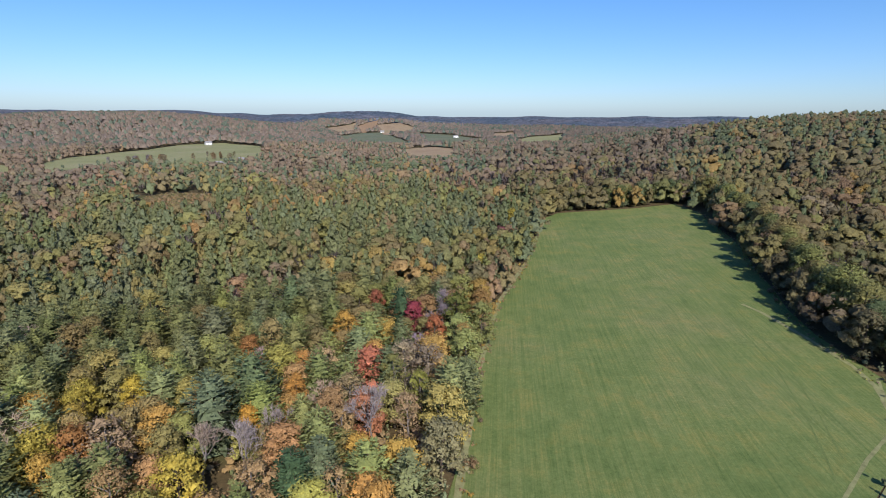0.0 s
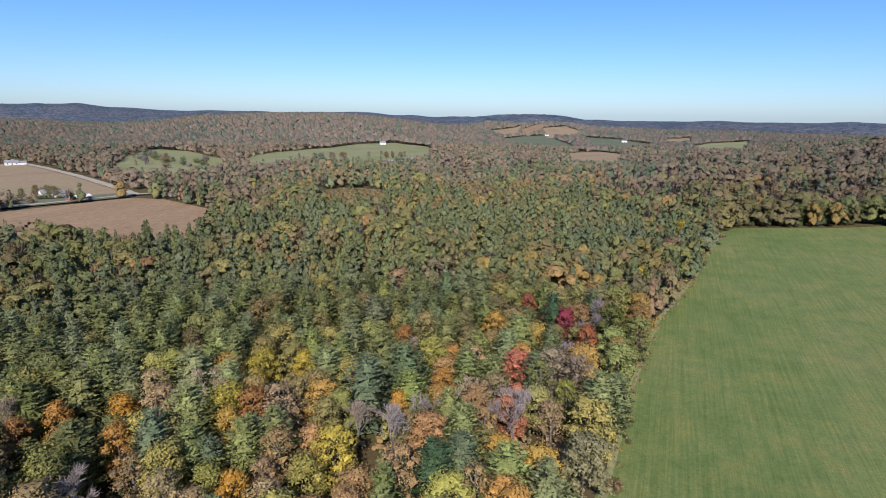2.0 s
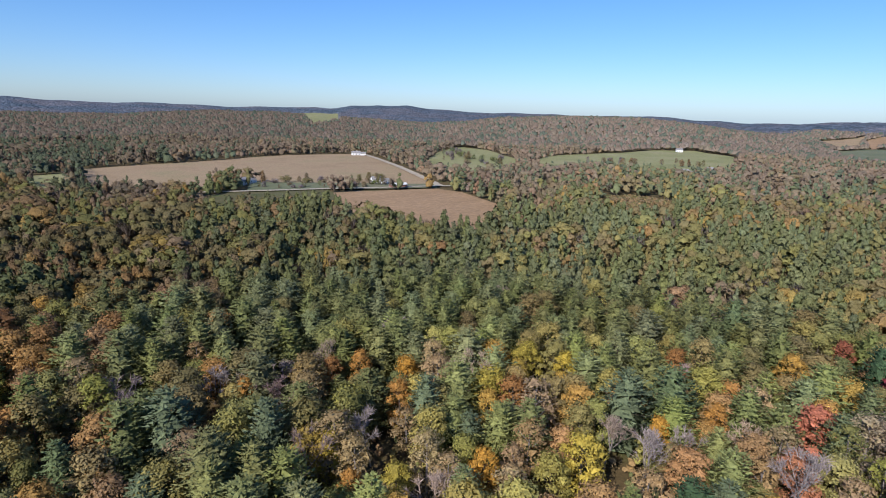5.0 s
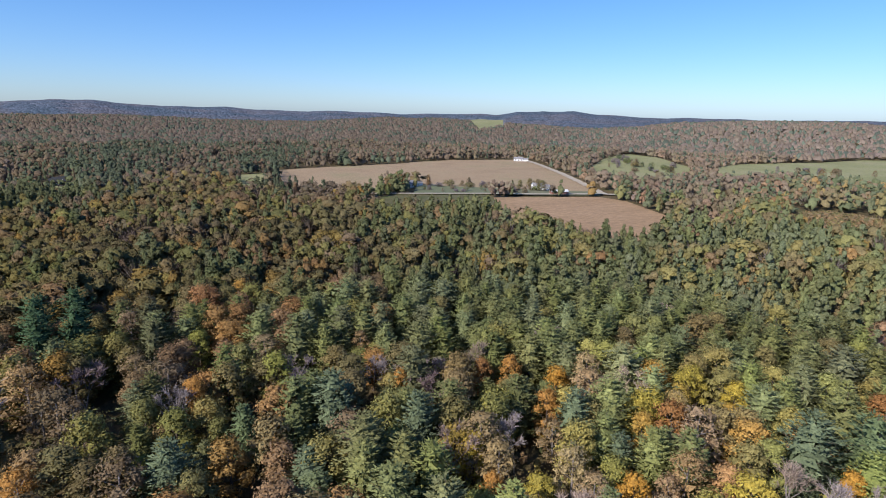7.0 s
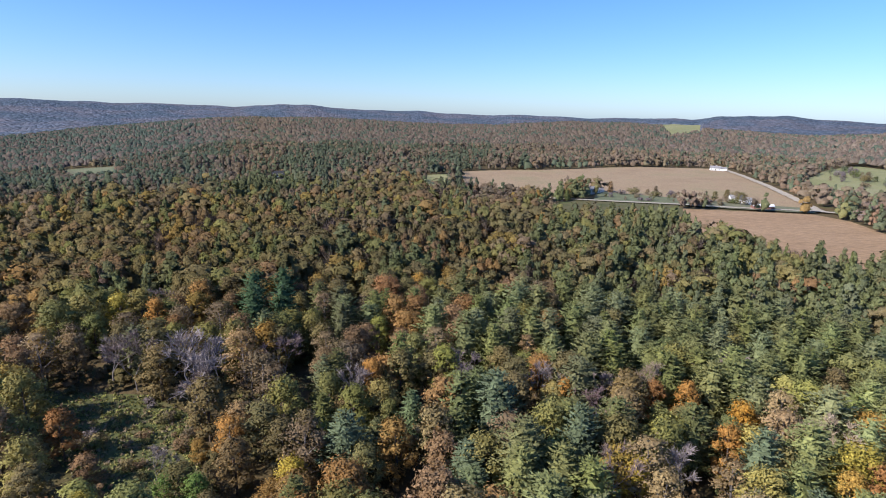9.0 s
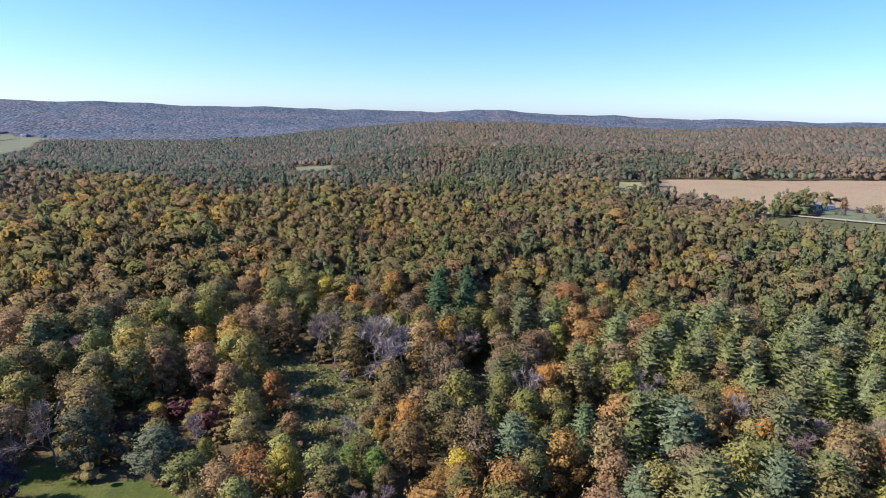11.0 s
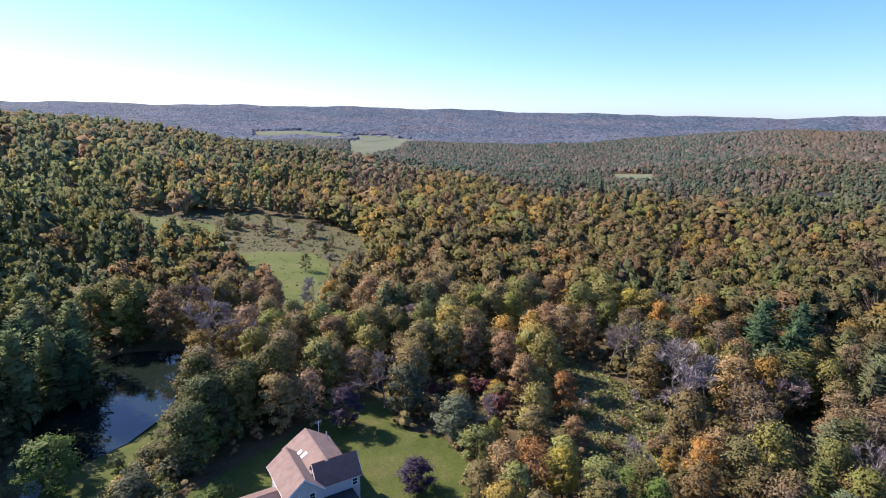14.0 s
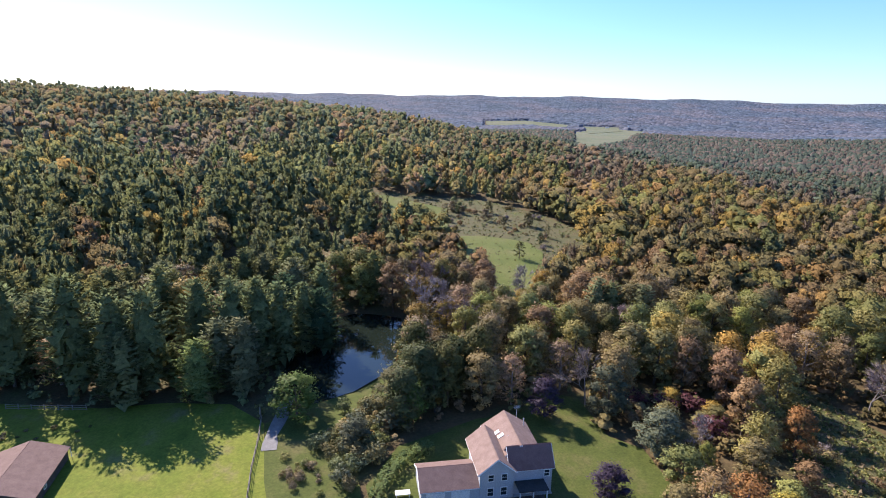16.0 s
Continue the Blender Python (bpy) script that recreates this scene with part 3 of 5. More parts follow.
def bare(name, seed, twigs=3, leaves=70):
    """A tree that has dropped its leaves, 14 m tall: forking limbs and a haze of fine twigs, few leaves left."""
    rng = random.Random(seed)
    root = new(name)
    tv, tf, wv, wf = [], [], [], []

    def fork(p, way, length, rad, depth):
        e = p + way * length
        if depth > 2:
            limb(wv, wf, p, e, max(rad, 0.036), 0.018, 3)
        else:
            limb(tv, tf, p, e, rad, rad * 0.66, 5 if depth < 2 else 4)
        if depth == 5:
            for _ in range(3):
                c, go = p + way * length * rng.uniform(0.2, 1.0), way + rand_unit(rng) * 0.7
                leaf_card(wv, wf, c, rand_unit(rng), 0.85, rng, go, 0.06)
            return
        for i in range(2 if depth < 1 else 4 if depth == 4 else 3):
            w = (way + rand_unit(rng) * 0.55 + Vector((0, 0, 0.2))).normalized()
            fork(e, w, length * rng.uniform(0.62, 0.85), rad * 0.62, depth + 1)
            if depth in (2, 3) and i == 0:
                w = (way + rand_unit(rng) * 0.9).normalized()
                fork(p + way * length * 0.5, w, length * 0.6, rad * 0.4, 5 if depth == 3 else 4)

    fork(Vector((0, 0, -0.6)), Vector((rng.uniform(-0.1, 0.1), rng.uniform(-0.1, 0.1), 1)).normalized(), 4.2, 0.2, 0)
    raw_part("trunk", tv, tf, GREY_BARK, root, "pale grey trunk and limbs")
    raw_part("crown", wv, wf, TWIG, root, "bare fine twigs")
    return root


def bush(name, seed, leaves=430, leaf=0.27):
    """A rounded shrub, 3 m tall, of several stems."""
    rng = random.Random(seed)
    root = new(name)
    tv, tf, cv, cf, nv = [], [], [], [], []
    for i in range(5):
        t = i * 1.256 + rng.uniform(-0.3, 0.3)
        c = Vector((math.cos(t) * rng.uniform(0.3, 1.0), math.sin(t) * rng.uniform(0.3, 1.0), rng.uniform(1.0, 2.0)))
        limb(tv, tf, (c.x * 0.2, c.y * 0.2, -0.3), c, 0.04, 0.015, 4)
        r = rng.uniform(0.7, 1.15)
        for _ in range(leaves // 5):
            u = rand_unit(rng)
            leaf_card(cv, cf, c + u * r * rng.uniform(0.6, 1.1), u + rand_unit(rng) * 0.7, leaf * rng.uniform(0.6, 1.3), rng, soft=u + Vector((0, 0, 0.2)), ns=nv)
    raw_part("trunk", tv, tf, BARK, root, "thin brown stems")
    raw_part("crown", cv, cf, LEAF, root, normals=nv)
    return root


# ---- colours of the autumn woods ----
TINTS = {
    "pine": [(0.15, 0.17, 0.072), (0.155, 0.175, 0.085), (0.145, 0.17, 0.098), (0.125, 0.145, 0.07)],
    "ygreen": [(0.21, 0.215, 0.075), (0.18, 0.195, 0.075), (0.23, 0.21, 0.08)],
    "olive": [(0.18, 0.16, 0.075), (0.165, 0.145, 0.075), (0.205, 0.165, 0.085)],
    "yellow": [(0.33, 0.22, 0.065), (0.29, 0.205, 0.065), (0.31, 0.24, 0.075)],
    "orange": [(0.31, 0.19, 0.075), (0.33, 0.21, 0.08), (0.28, 0.175, 0.08)],
    "rust": [(0.24, 0.16, 0.09), (0.225, 0.152, 0.092), (0.255, 0.17, 0.098)],
    "red": [(0.26, 0.11, 0.08), (0.27, 0.125, 0.085)],
    "brown": [(0.21, 0.165, 0.11), (0.235, 0.18, 0.115), (0.195, 0.155, 0.105)],
    "bare": [(0.22, 0.185, 0.19), (0.2, 0.165, 0.18), (0.235, 0.195, 0.19)],
}
KINDS = list(TINTS)
TINTS["spruce"] = [(0.15, 0.16, 0.1), (0.13, 0.14, 0.085)]
TINTS["deep"] = [(0.1, 0.105, 0.042), (0.085, 0.1, 0.045), (0.12, 0.11, 0.05)]
WEIGHTS = {  # share of each kind, in the order of KINDS
    "east": (0.2, 0.24, 0.38, 0.03, 0.008, 0.04, 0.0, 0.05, 0.05),
    "edge": (0.28, 0.2, 0.18, 0.09, 0.05, 0.08, 0.015, 0.05, 0.055),
    "pines": (0.72, 0.12, 0.09, 0.012, 0.008, 0.015, 0.0, 0.015, 0.02),
    "bright": (0.16, 0.15, 0.18, 0.2, 0.09, 0.1, 0.0, 0.07, 0.05),
    "west": (0.36, 0.14, 0.2, 0.08, 0.05, 0.07, 0.0, 0.06, 0.04),
    "brown": (0.06, 0.19, 0.36, 0.08, 0.03, 0.11, 0.0, 0.09, 0.08),
    "dark": (0.78, 0.06, 0.07, 0.03, 0.01, 0.02, 0.0, 0.02, 0.01),
    "hill": (0.42, 0.17, 0.22, 0.04, 0.02, 0.04, 0.0, 0.05, 0.04),
    "far": (0.18, 0.04, 0.14, 0.01, 0.02, 0.16, 0.0, 0.26, 0.19),
    "mixed": (0.5, 0.14, 0.14, 0.03, 0.02, 0.04, 0.0, 0.07, 0.06),
    "mauve": (0.05, 0.04, 0.1, 0.0, 0.01, 0.1, 0.0, 0.3, 0.5),
    "vale": (0.5, 0.03, 0.1, 0.01, 0.02, 0.07, 0.0, 0.15, 0.12),
    "spruce": (0.72, 0.03, 0.08, 0.01, 0.01, 0.03, 0.0, 0.06, 0.06),
}


def zone(b, r):
    if -23 < b < 2 and 400 < r < 520:
        return "mauve"
    if b < -9:
        return "east" if r < 520 + 60 * math.sin(b * 0.7) else "far" if b > -24 else "hill"
    if b > 142 and (330 if b < 165 else 480) < r < 1250:
        return "hill"
    if b > 104 and r > 60 + np.interp(b, SHOULDER_AT, SHOULDER_FAR):
        return "vale"
    if r > 430 + 90 * math.sin(b * 0.31) + (130 if b < 34 else 0):
        if 76 < b < 130 and r < 1000 and math.sin(b * 0.45 + r * 0.006) > -0.25:
            return "spruce"
        return "far"
    if b < 9 and r < 230:
        return "edge"
    if b > 163 or (b > 155 and r > 200):
        return "dark" if r < 330 or b > 165 else "hill"
    if b > 92 + (6 if r < 130 else -22 if r > 220 else 0):
        return "brown"
    if b < 62 and r < 108:
        return "bright"
    if b < 66:
        return "pines" if r < 330 else "mixed"
    return "west"


def tree_size(b, r):
    """The trees grow larger from the young pines in the north to the old woods in the south."""
    s = float(np.interp(b, (-9, 8, 40, 72, 100, 150, 160), (1.08, 1.0, 1.0, 1.06, 1.06, 1.1, 1.35)))
    return 1 + (s - 1) * float(np.interp(r, (700, 1100), (1, 0)))


def pick(b, r, rng):
    b += 1.5 * math.sin(r / 23 + b)
    spot = zone(b, r * rng.uniform(0.88, 1.12))
    w = list(WEIGHTS[spot])
    x, y = bearing_xy(b, r)
    clump = math.sin(x / 17 + 1.7 * math.sin(y / 29)) * math.sin(y / 21 + 1.1 * math.sin(x / 37 + 2))
    w[0] *= 1 + 0.75 * clump
    w[7] *= 1 + 0.9 * math.sin(x / 31 + 4) * math.sin(y / 26 + 1)
    w[3] *= 1 - 0.6 * clump
    cell = random.Random(int((x + 9 * math.sin(y / 14)) // 22) * 7919 + int((y + 9 * math.sin(x / 17)) // 22))
    k = (cell if rng.random() < 0.42 else rng).choices(KINDS, w)[0]
    c = rng.choice(TINTS[k])
    # random tone, times front- and back-lighting by bearing and distance, put into the tint
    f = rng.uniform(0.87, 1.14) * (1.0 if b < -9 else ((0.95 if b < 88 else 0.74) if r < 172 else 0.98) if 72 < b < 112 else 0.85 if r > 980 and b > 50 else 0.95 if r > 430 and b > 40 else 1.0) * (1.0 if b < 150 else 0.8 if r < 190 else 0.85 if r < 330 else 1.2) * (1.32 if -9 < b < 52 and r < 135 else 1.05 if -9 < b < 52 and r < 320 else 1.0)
    # far woods: tints pulled towards grey and blue-green, haze put into the colour
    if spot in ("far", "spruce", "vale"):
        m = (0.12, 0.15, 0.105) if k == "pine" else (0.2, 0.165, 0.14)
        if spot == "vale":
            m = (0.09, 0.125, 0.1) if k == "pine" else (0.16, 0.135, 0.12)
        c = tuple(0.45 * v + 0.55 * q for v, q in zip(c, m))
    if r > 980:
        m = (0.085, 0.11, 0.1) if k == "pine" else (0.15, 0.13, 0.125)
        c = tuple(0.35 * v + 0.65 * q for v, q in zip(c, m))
    # beyond the brow the tint turns bluer, standing in for haze
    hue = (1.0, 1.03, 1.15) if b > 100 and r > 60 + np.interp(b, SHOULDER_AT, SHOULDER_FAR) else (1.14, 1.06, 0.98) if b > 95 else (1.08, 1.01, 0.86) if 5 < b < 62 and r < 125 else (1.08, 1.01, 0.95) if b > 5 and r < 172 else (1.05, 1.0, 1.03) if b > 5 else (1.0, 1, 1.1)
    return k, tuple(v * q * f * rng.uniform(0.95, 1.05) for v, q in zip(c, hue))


# ---- single trees ----
MODELS = {
    "pine": [("white_pine", lambda s=s: pine("white_pine", s, 18, 1.0 + 0.1 * (s % 3), 3.9 + 0.3 * (s % 3), 0.7 + 0.08 * (s % 2))) for s in (11, 12, 13, 14, 15)],
    "hemlock": [("hemlock_tree", lambda s=s: pine("hemlock_tree", s, 19, 1.15, 4.1, 1.15)) for s in (16, 17, 18)],
    "ash": [("ash_tree", lambda s=s: broadleaf("ash_tree", s, 2500, 0.34, 1.05, 0.08)) for s in (26, 27, 28)],
    "leafy": [("maple_tree", lambda s=s: broadleaf("maple_tree", s, 2700, 0.34, 1.05 + 0.07 * (s % 3), 0.08)) for s in (21, 22, 23, 24)],
    "tall": [("oak_tree", lambda s=s: broadleaf("oak_tree", s, 2400, 0.34, 0.95, 0.12)) for s in (31, 32, 33)],
    "thin": [("aspen_tree", lambda s=s: broadleaf("aspen_tree", s, 1400, 0.32, 0.98, 0.12, GREY_BARK, 2)) for s in (41, 42)],
    "bare": [("bare_tree", lambda s=s: bare("bare_tree", s)) for s in (51, 52, 53)],
    "bush": [("shrub", lambda s=s: bush("shrub", s)) for s in (61, 62, 63)],
}
MADE = {}
COLOUR_WORDS = {"pine": "green", "ygreen": "yellow-green", "olive": "olive-green", "yellow": "golden yellow", "orange": "orange", "rust": "rust-brown",
                "red": "red", "brown": "brown", "bare": "leafless grey", "purple": "dark purple", "blue": "blue-green", "spruce": "grey-green", "deep": "dark green"}
LABELS = {"hemlock": "{} hemlock with fine drooping boughs", "ash": "{} ash tree turning in autumn",
          "pine": "{} white pine with layered plumes of needles", "leafy": "{} maple tree in autumn leaf", "tall": "{} oak tree in autumn leaf",
          "thin": "{} aspen with sparse autumn leaves", "bare": "{} tree with bare twigs in the woods", "bush": "{} shrub with many thin stems"}
CATS = {"hemlock": "hemlock", "ash": "tree", "pine": "pine tree", "leafy": "tree", "tall": "tree", "thin": "tree", "bare": "bare tree", "bush": "shrub"}
STAND = {"hemlock": 16.0, "ash": 15.0, "pine": 16.0, "leafy": 15.0, "tall": 15.0, "thin": 15.0, "bare": 14.0, "bush": 3.0}


def plant(form, x, y, height, colour, word, rng, fat=1.0):
    """Sets one tree of a form at x, y, so tall, in that colour."""
    k = rng.randrange(len(MODELS[form]))
    s = height / STAND[form]
    m = Matrix.LocRotScale((x, y, float(land(x, y))), Euler((0, 0, rng.uniform(0, 6.28))), (s * fat, s * fat, s))
    if (form, k) not in MADE:
        ob = MODELS[form][k][1]()
        ob.matrix_basis = m
        MADE[form, k] = ob
    else:
        src = MADE[form, k]
        ob = copy_thing(src, m @ Matrix.Diagonal((*src.scale, 1)).inverted())
    for c in ob.children:
        if c.name.startswith("crown"):
            c.color = (*colour, 1)
    tagged(ob, LABELS[form].format(COLOUR_WORDS[word]), CATS[form], {"pine": "pines of the near woods", "bush": "shrubs of the clearings"}.get(form, "broadleaved trees of the near woods"))
    return ob


FORM = {"pine": "pine", "ygreen": "ash", "olive": "tall", "yellow": "leafy", "orange": "leafy", "rust": "tall", "red": "leafy", "brown": "thin", "bare": "bare"}
TAKEN, SIGHT = [], []


def hero(form, bearing, height, top, colour, word, fat=1.0, dist=None):
    """A tree that stands out: its bearing, and how far below the level its top is seen (degrees)."""
    d = dist or (EYE - height) / math.tan(radians(top))
    x, y = bearing_xy(bearing, d)
    rng = random.Random(int(bearing * 100 + height * 7))
    plant(form, x, y, height, colour, word, rng, fat)
    SIGHT.append((x, y, 2.2 * fat * height / STAND[form], height))
    TAKEN.append((x, y, 2.6 * fat * height / STAND[form] * (0.5 if form == "bush" else 1)))


hero("tall", 3.1, 13.0, 18.9, (0.24, 0.05, 0.07), "red", 1.00)
hero("tall", 0.9, 13.0, 20.3, (0.32, 0.12, 0.06), "red", 1.00)
hero("leafy", 7.2, 12.0, 17.7, (0.26, 0.095, 0.06), "red", 1.00)
hero("leafy", -1.7, 15.0, 18.1, (0.12, 0.13, 0.04), "olive", 1.15)
hero("leafy", -4.0, 13.0, 14.2, (0.33, 0.27, 0.06), "yellow", 1.10)
hero("thin", -5.9, 12.0, 11.4, (0.2, 0.075, 0.085), "red", 1.25)
hero("leafy", -7.1, 12.0, 9.7, (0.33, 0.27, 0.06), "yellow", 1.00)
hero("leafy", 21.1, 11.0, 27.7, (0.44, 0.24, 0.05), "orange", 0.80)
hero("tall", 16.1, 12.0, 25.3, (0.38, 0.2, 0.06), "orange", 0.90)
hero("pine", 20.4, 17.0, 23.0, (0.12, 0.155, 0.08), "pine", 1.30)
hero("pine", 24.7, 17.0, 24.1, (0.125, 0.155, 0.095), "blue", 1.20)
hero("pine", 15.9, 17.0, 15.9, (0.12, 0.155, 0.08), "pine", 1.20)
hero("pine", 4.5, 16.0, 17.5, (0.06, 0.1, 0.055), "pine", 1.00)
hero("leafy", 20.4, 12.0, 21.3, (0.28, 0.14, 0.055), "rust", 1.00)
hero("thin", 5.2, 14.0, 24.1, (0.17, 0.165, 0.06), "olive", 1.00)
hero("thin", 2.4, 12.0, 25.8, (0.22, 0.22, 0.06), "ygreen", 1.00)
hero("bare", 8.1, 14.0, 27.8, (0.26, 0.22, 0.22), "bare", 1.00)
hero("thin", 11.5, 12.0, 28.7, (0.3, 0.2, 0.1), "brown", 1.00)
hero("leafy", 28.6, 13.0, 30.8, (0.42, 0.33, 0.07), "yellow", 1.15)
hero("leafy", 39.7, 11.0, 33.0, (0.44, 0.24, 0.05), "orange", 1.00)
hero("leafy", 39.5, 13.0, 25.4, (0.33, 0.27, 0.06), "yellow", 1.20)
hero("leafy", 36.5, 13.0, 26.1, (0.28, 0.14, 0.055), "rust", 1.10)
hero("leafy", 31.6, 12.0, 23.3, (0.42, 0.32, 0.06), "yellow", 1.00)
hero("leafy", 35.6, 12.0, 22.6, (0.33, 0.27, 0.06), "yellow", 1.00)
hero("thin", 34.7, 13.0, 30.0, (0.3, 0.2, 0.1), "brown", 1.20)
hero("bare", 22.4, 13.0, 29.8, (0.26, 0.22, 0.22), "bare", 1.10)
hero("pine", 17.1, 12.0, 32.4, (0.06, 0.1, 0.055), "pine", 1.30)
hero("pine", 13.9, 11.0, 31.7, (0.125, 0.155, 0.095), "blue", 1.30)
hero("pine", 41.4, 11.0, 30.0, (0.125, 0.155, 0.095), "blue", 1.20)
hero("pine", 46.5, 15.0, 26.6, (0.125, 0.155, 0.095), "blue", 1.10)
hero("bare", 18.3, 11.0, 27.8, (0.26, 0.22, 0.22), "bare", 0.80)
hero("leafy", 49.4, 12.0, 26.9, (0.38, 0.2, 0.06), "orange", 0.90)
hero("leafy", 79.2, 14.0, 23.2, (0.22, 0.22, 0.06), "ygreen", 1.15)
hero("pine", 73.4, 17.0, 25.7, (0.125, 0.155, 0.095), "blue", 1.30)
hero("pine", 90.4, 14.0, 29.7, (0.125, 0.155, 0.095), "blue", 1.25)
hero("pine", 76.4, 12.0, 32.5, (0.125, 0.155, 0.095), "blue", 1.35)
hero("pine", 64.0, 16.0, 28.0, (0.125, 0.155, 0.095), "blue", 0.90)
hero("leafy", 65.9, 11.0, 25.6, (0.38, 0.2, 0.06), "orange", 0.80)
hero("tall", 57.0, 12.0, 24.3, (0.28, 0.14, 0.055), "rust", 0.90)
hero("leafy", 54.1, 12.0, 24.0, (0.38, 0.2, 0.06), "orange", 0.90)
hero("bare", 89.5, 13.0, 24.6, (0.26, 0.22, 0.22), "bare", 1.10)
hero("tall", 87.2, 13.0, 24.4, (0.38, 0.2, 0.06), "orange", 0.80)
hero("pine", 82.9, 12.0, 27.9, (0.12, 0.155, 0.08), "pine", 1.10)
hero("leafy", 85.5, 10.0, 28.5, (0.17, 0.165, 0.06), "olive", 0.90)
hero("thin", 92.7, 9.0, 30.2, (0.22, 0.22, 0.06), "ygreen", 1.10)
hero("leafy", 48.8, 11.0, 24.6, (0.44, 0.24, 0.05), "orange", 1.00)
hero("leafy", 57.5, 11.0, 31.5, (0.42, 0.32, 0.06), "yellow", 0.90)
hero("leafy", 55.4, 9.0, 35.0, (0.38, 0.2, 0.06), "orange", 0.90)
hero("leafy", 49.6, 10.0, 34.7, (0.33, 0.27, 0.06), "yellow", 0.90)
hero("pine", 99.2, 18.0, 15.3, (0.06, 0.1, 0.055), "pine", 1.10)
hero("pine", 96.5, 18.0, 16.7, (0.06, 0.1, 0.055), "pine", 1.10)
hero("thin", 100.7, 15.0, 20.6, (0.3, 0.2, 0.1), "brown", 1.30)
hero("leafy", 86.6, 12.0, 20.3, (0.22, 0.22, 0.06), "ygreen", 1.00)
hero("thin", 70.2, 12.0, 21.6, (0.3, 0.2, 0.1), "brown", 0.90)
hero("bare", 67.8, 12.0, 24.0, (0.26, 0.22, 0.22), "bare", 1.00)
hero("bare", 52.8, 12.0, 29.6, (0.26, 0.22, 0.22), "bare", 1.00)
hero("bare", 105.8, 17.0, 20.9, (0.26, 0.22, 0.22), "bare", 1.50)
hero("bare", 103.6, 15.0, 22.1, (0.26, 0.22, 0.22), "bare", 1.10)
hero("pine", 96.3, 17.0, 15.3, (0.06, 0.1, 0.055), "pine", 1.15)
hero("pine", 99.3, 17.0, 16.9, (0.06, 0.1, 0.055), "pine", 1.10)
hero("tall", 108.1, 14.0, 17.0, (0.38, 0.2, 0.06), "orange", 0.90)
hero("leafy", 111.2, 14.0, 16.2, (0.33, 0.27, 0.06), "yellow", 1.00)
hero("leafy", 116.0, 15.0, 16.3, (0.17, 0.165, 0.06), "olive", 1.10)
hero("tall", 127.0, 14.0, 17.6, (0.22, 0.22, 0.06), "ygreen", 1.00)
hero("tall", 123.2, 14.0, 17.7, (0.22, 0.22, 0.06), "ygreen", 1.00)
hero("leafy", 134.5, 12.5, 25.0, (0.087, 0.096, 0.062), "spruce", 1.25)
hero("leafy", 141.3, 9.0, 27.1, (0.055, 0.04, 0.065), "purple", 1.50)
hero("leafy", 129.2, 9.5, 28.3, (0.14, 0.155, 0.1), "spruce", 1.70)
hero("leafy", 133.2, 6.2, 34.0, (0.055, 0.04, 0.065), "purple", 2.00)
hero("bush", 129.2, 5.0, 26.6, (0.1, 0.04, 0.045), "red", 1.30)
hero("bush", 126.4, 5.0, 26.0, (0.1, 0.04, 0.045), "red", 1.50)
hero("bush", 124.3, 6.0, 27.5, (0.1, 0.04, 0.045), "red", 1.20)
hero("bush", 131.8, 5.0, 26.8, (0.1, 0.04, 0.045), "red", 1.30)
hero("thin", 120.3, 10.0, 31.6, (0.28, 0.14, 0.055), "rust", 1.70)
hero("thin", 123.5, 10.0, 32.0, (0.3, 0.2, 0.1), "brown", 1.50)
hero("leafy", 116.4, 10.0, 32.0, (0.33, 0.27, 0.06), "yellow", 1.10)
hero("bare", 125.0, 8.0, 28.2, (0.26, 0.22, 0.22), "bare", 1.10)
hero("thin", 120.2, 11.0, 24.6, (0.17, 0.165, 0.06), "olive", 1.20)
hero("tall", 117.1, 11.0, 24.9, (0.28, 0.14, 0.055), "rust", 1.10)
hero("leafy", 124.4, 7.0, 30.0, (0.22, 0.22, 0.06), "ygreen", 0.80)
hero("leafy", 96.6, 9.0, 33.1, (0.42, 0.32, 0.06), "yellow", 1.20)
hero("leafy", 101.7, 12.0, 27.4, (0.3, 0.2, 0.1), "brown", 1.10)
hero("thin", 102.5, 12.0, 28.3, (0.38, 0.2, 0.06), "orange", 1.00)
hero("leafy", 92.2, 13.0, 25.5, (0.17, 0.165, 0.06), "olive", 1.00)
hero("leafy", 106.6, 8.0, 33.1, (0.13, 0.19, 0.05), "pine", 1.30)
hero("thin", 109.2, 8.0, 32.3, (0.13, 0.19, 0.05), "pine", 1.10)
hero("bare", 110.0, 7.0, 30.2, (0.26, 0.22, 0.22), "bare", 1.10)
hero("leafy", 169.2, 10.0, 26.9, (0.094, 0.137, 0.036), "pine", 1.75)
hero("leafy", 156.8, 9.5, 28.0, (0.094, 0.137, 0.036), "pine", 1.70)
hero("leafy", 163.1, 6.0, 31.4, (0.087, 0.096, 0.062), "spruce", 1.90)
hero("leafy", 156.1, 17.0, 21.7, (0.105, 0.102, 0.037), "olive", 1.00)
hero("leafy", 148.9, 16.0, 22.3, (0.105, 0.102, 0.037), "olive", 1.05)
hero("tall", 152.3, 15.0, 24.0, (0.105, 0.102, 0.037), "olive", 1.10)
hero("bush", 158.9, 5.0, 30.6, (0.087, 0.096, 0.062), "spruce", 1.40)
hero("pine", 178.8, 13.5, 22.4, (0.15, 0.19, 0.07), "pine", 1.35, 117.5)
hero("thin", 190.2, 12.0, 19.9, (0.3, 0.2, 0.1), "brown", 1.50)
hero("bare", 155.2, 14.0, 18.0, (0.26, 0.22, 0.22), "bare", 1.60)
hero("bare", 153.4, 12.0, 18.3, (0.26, 0.22, 0.22), "bare", 1.00)
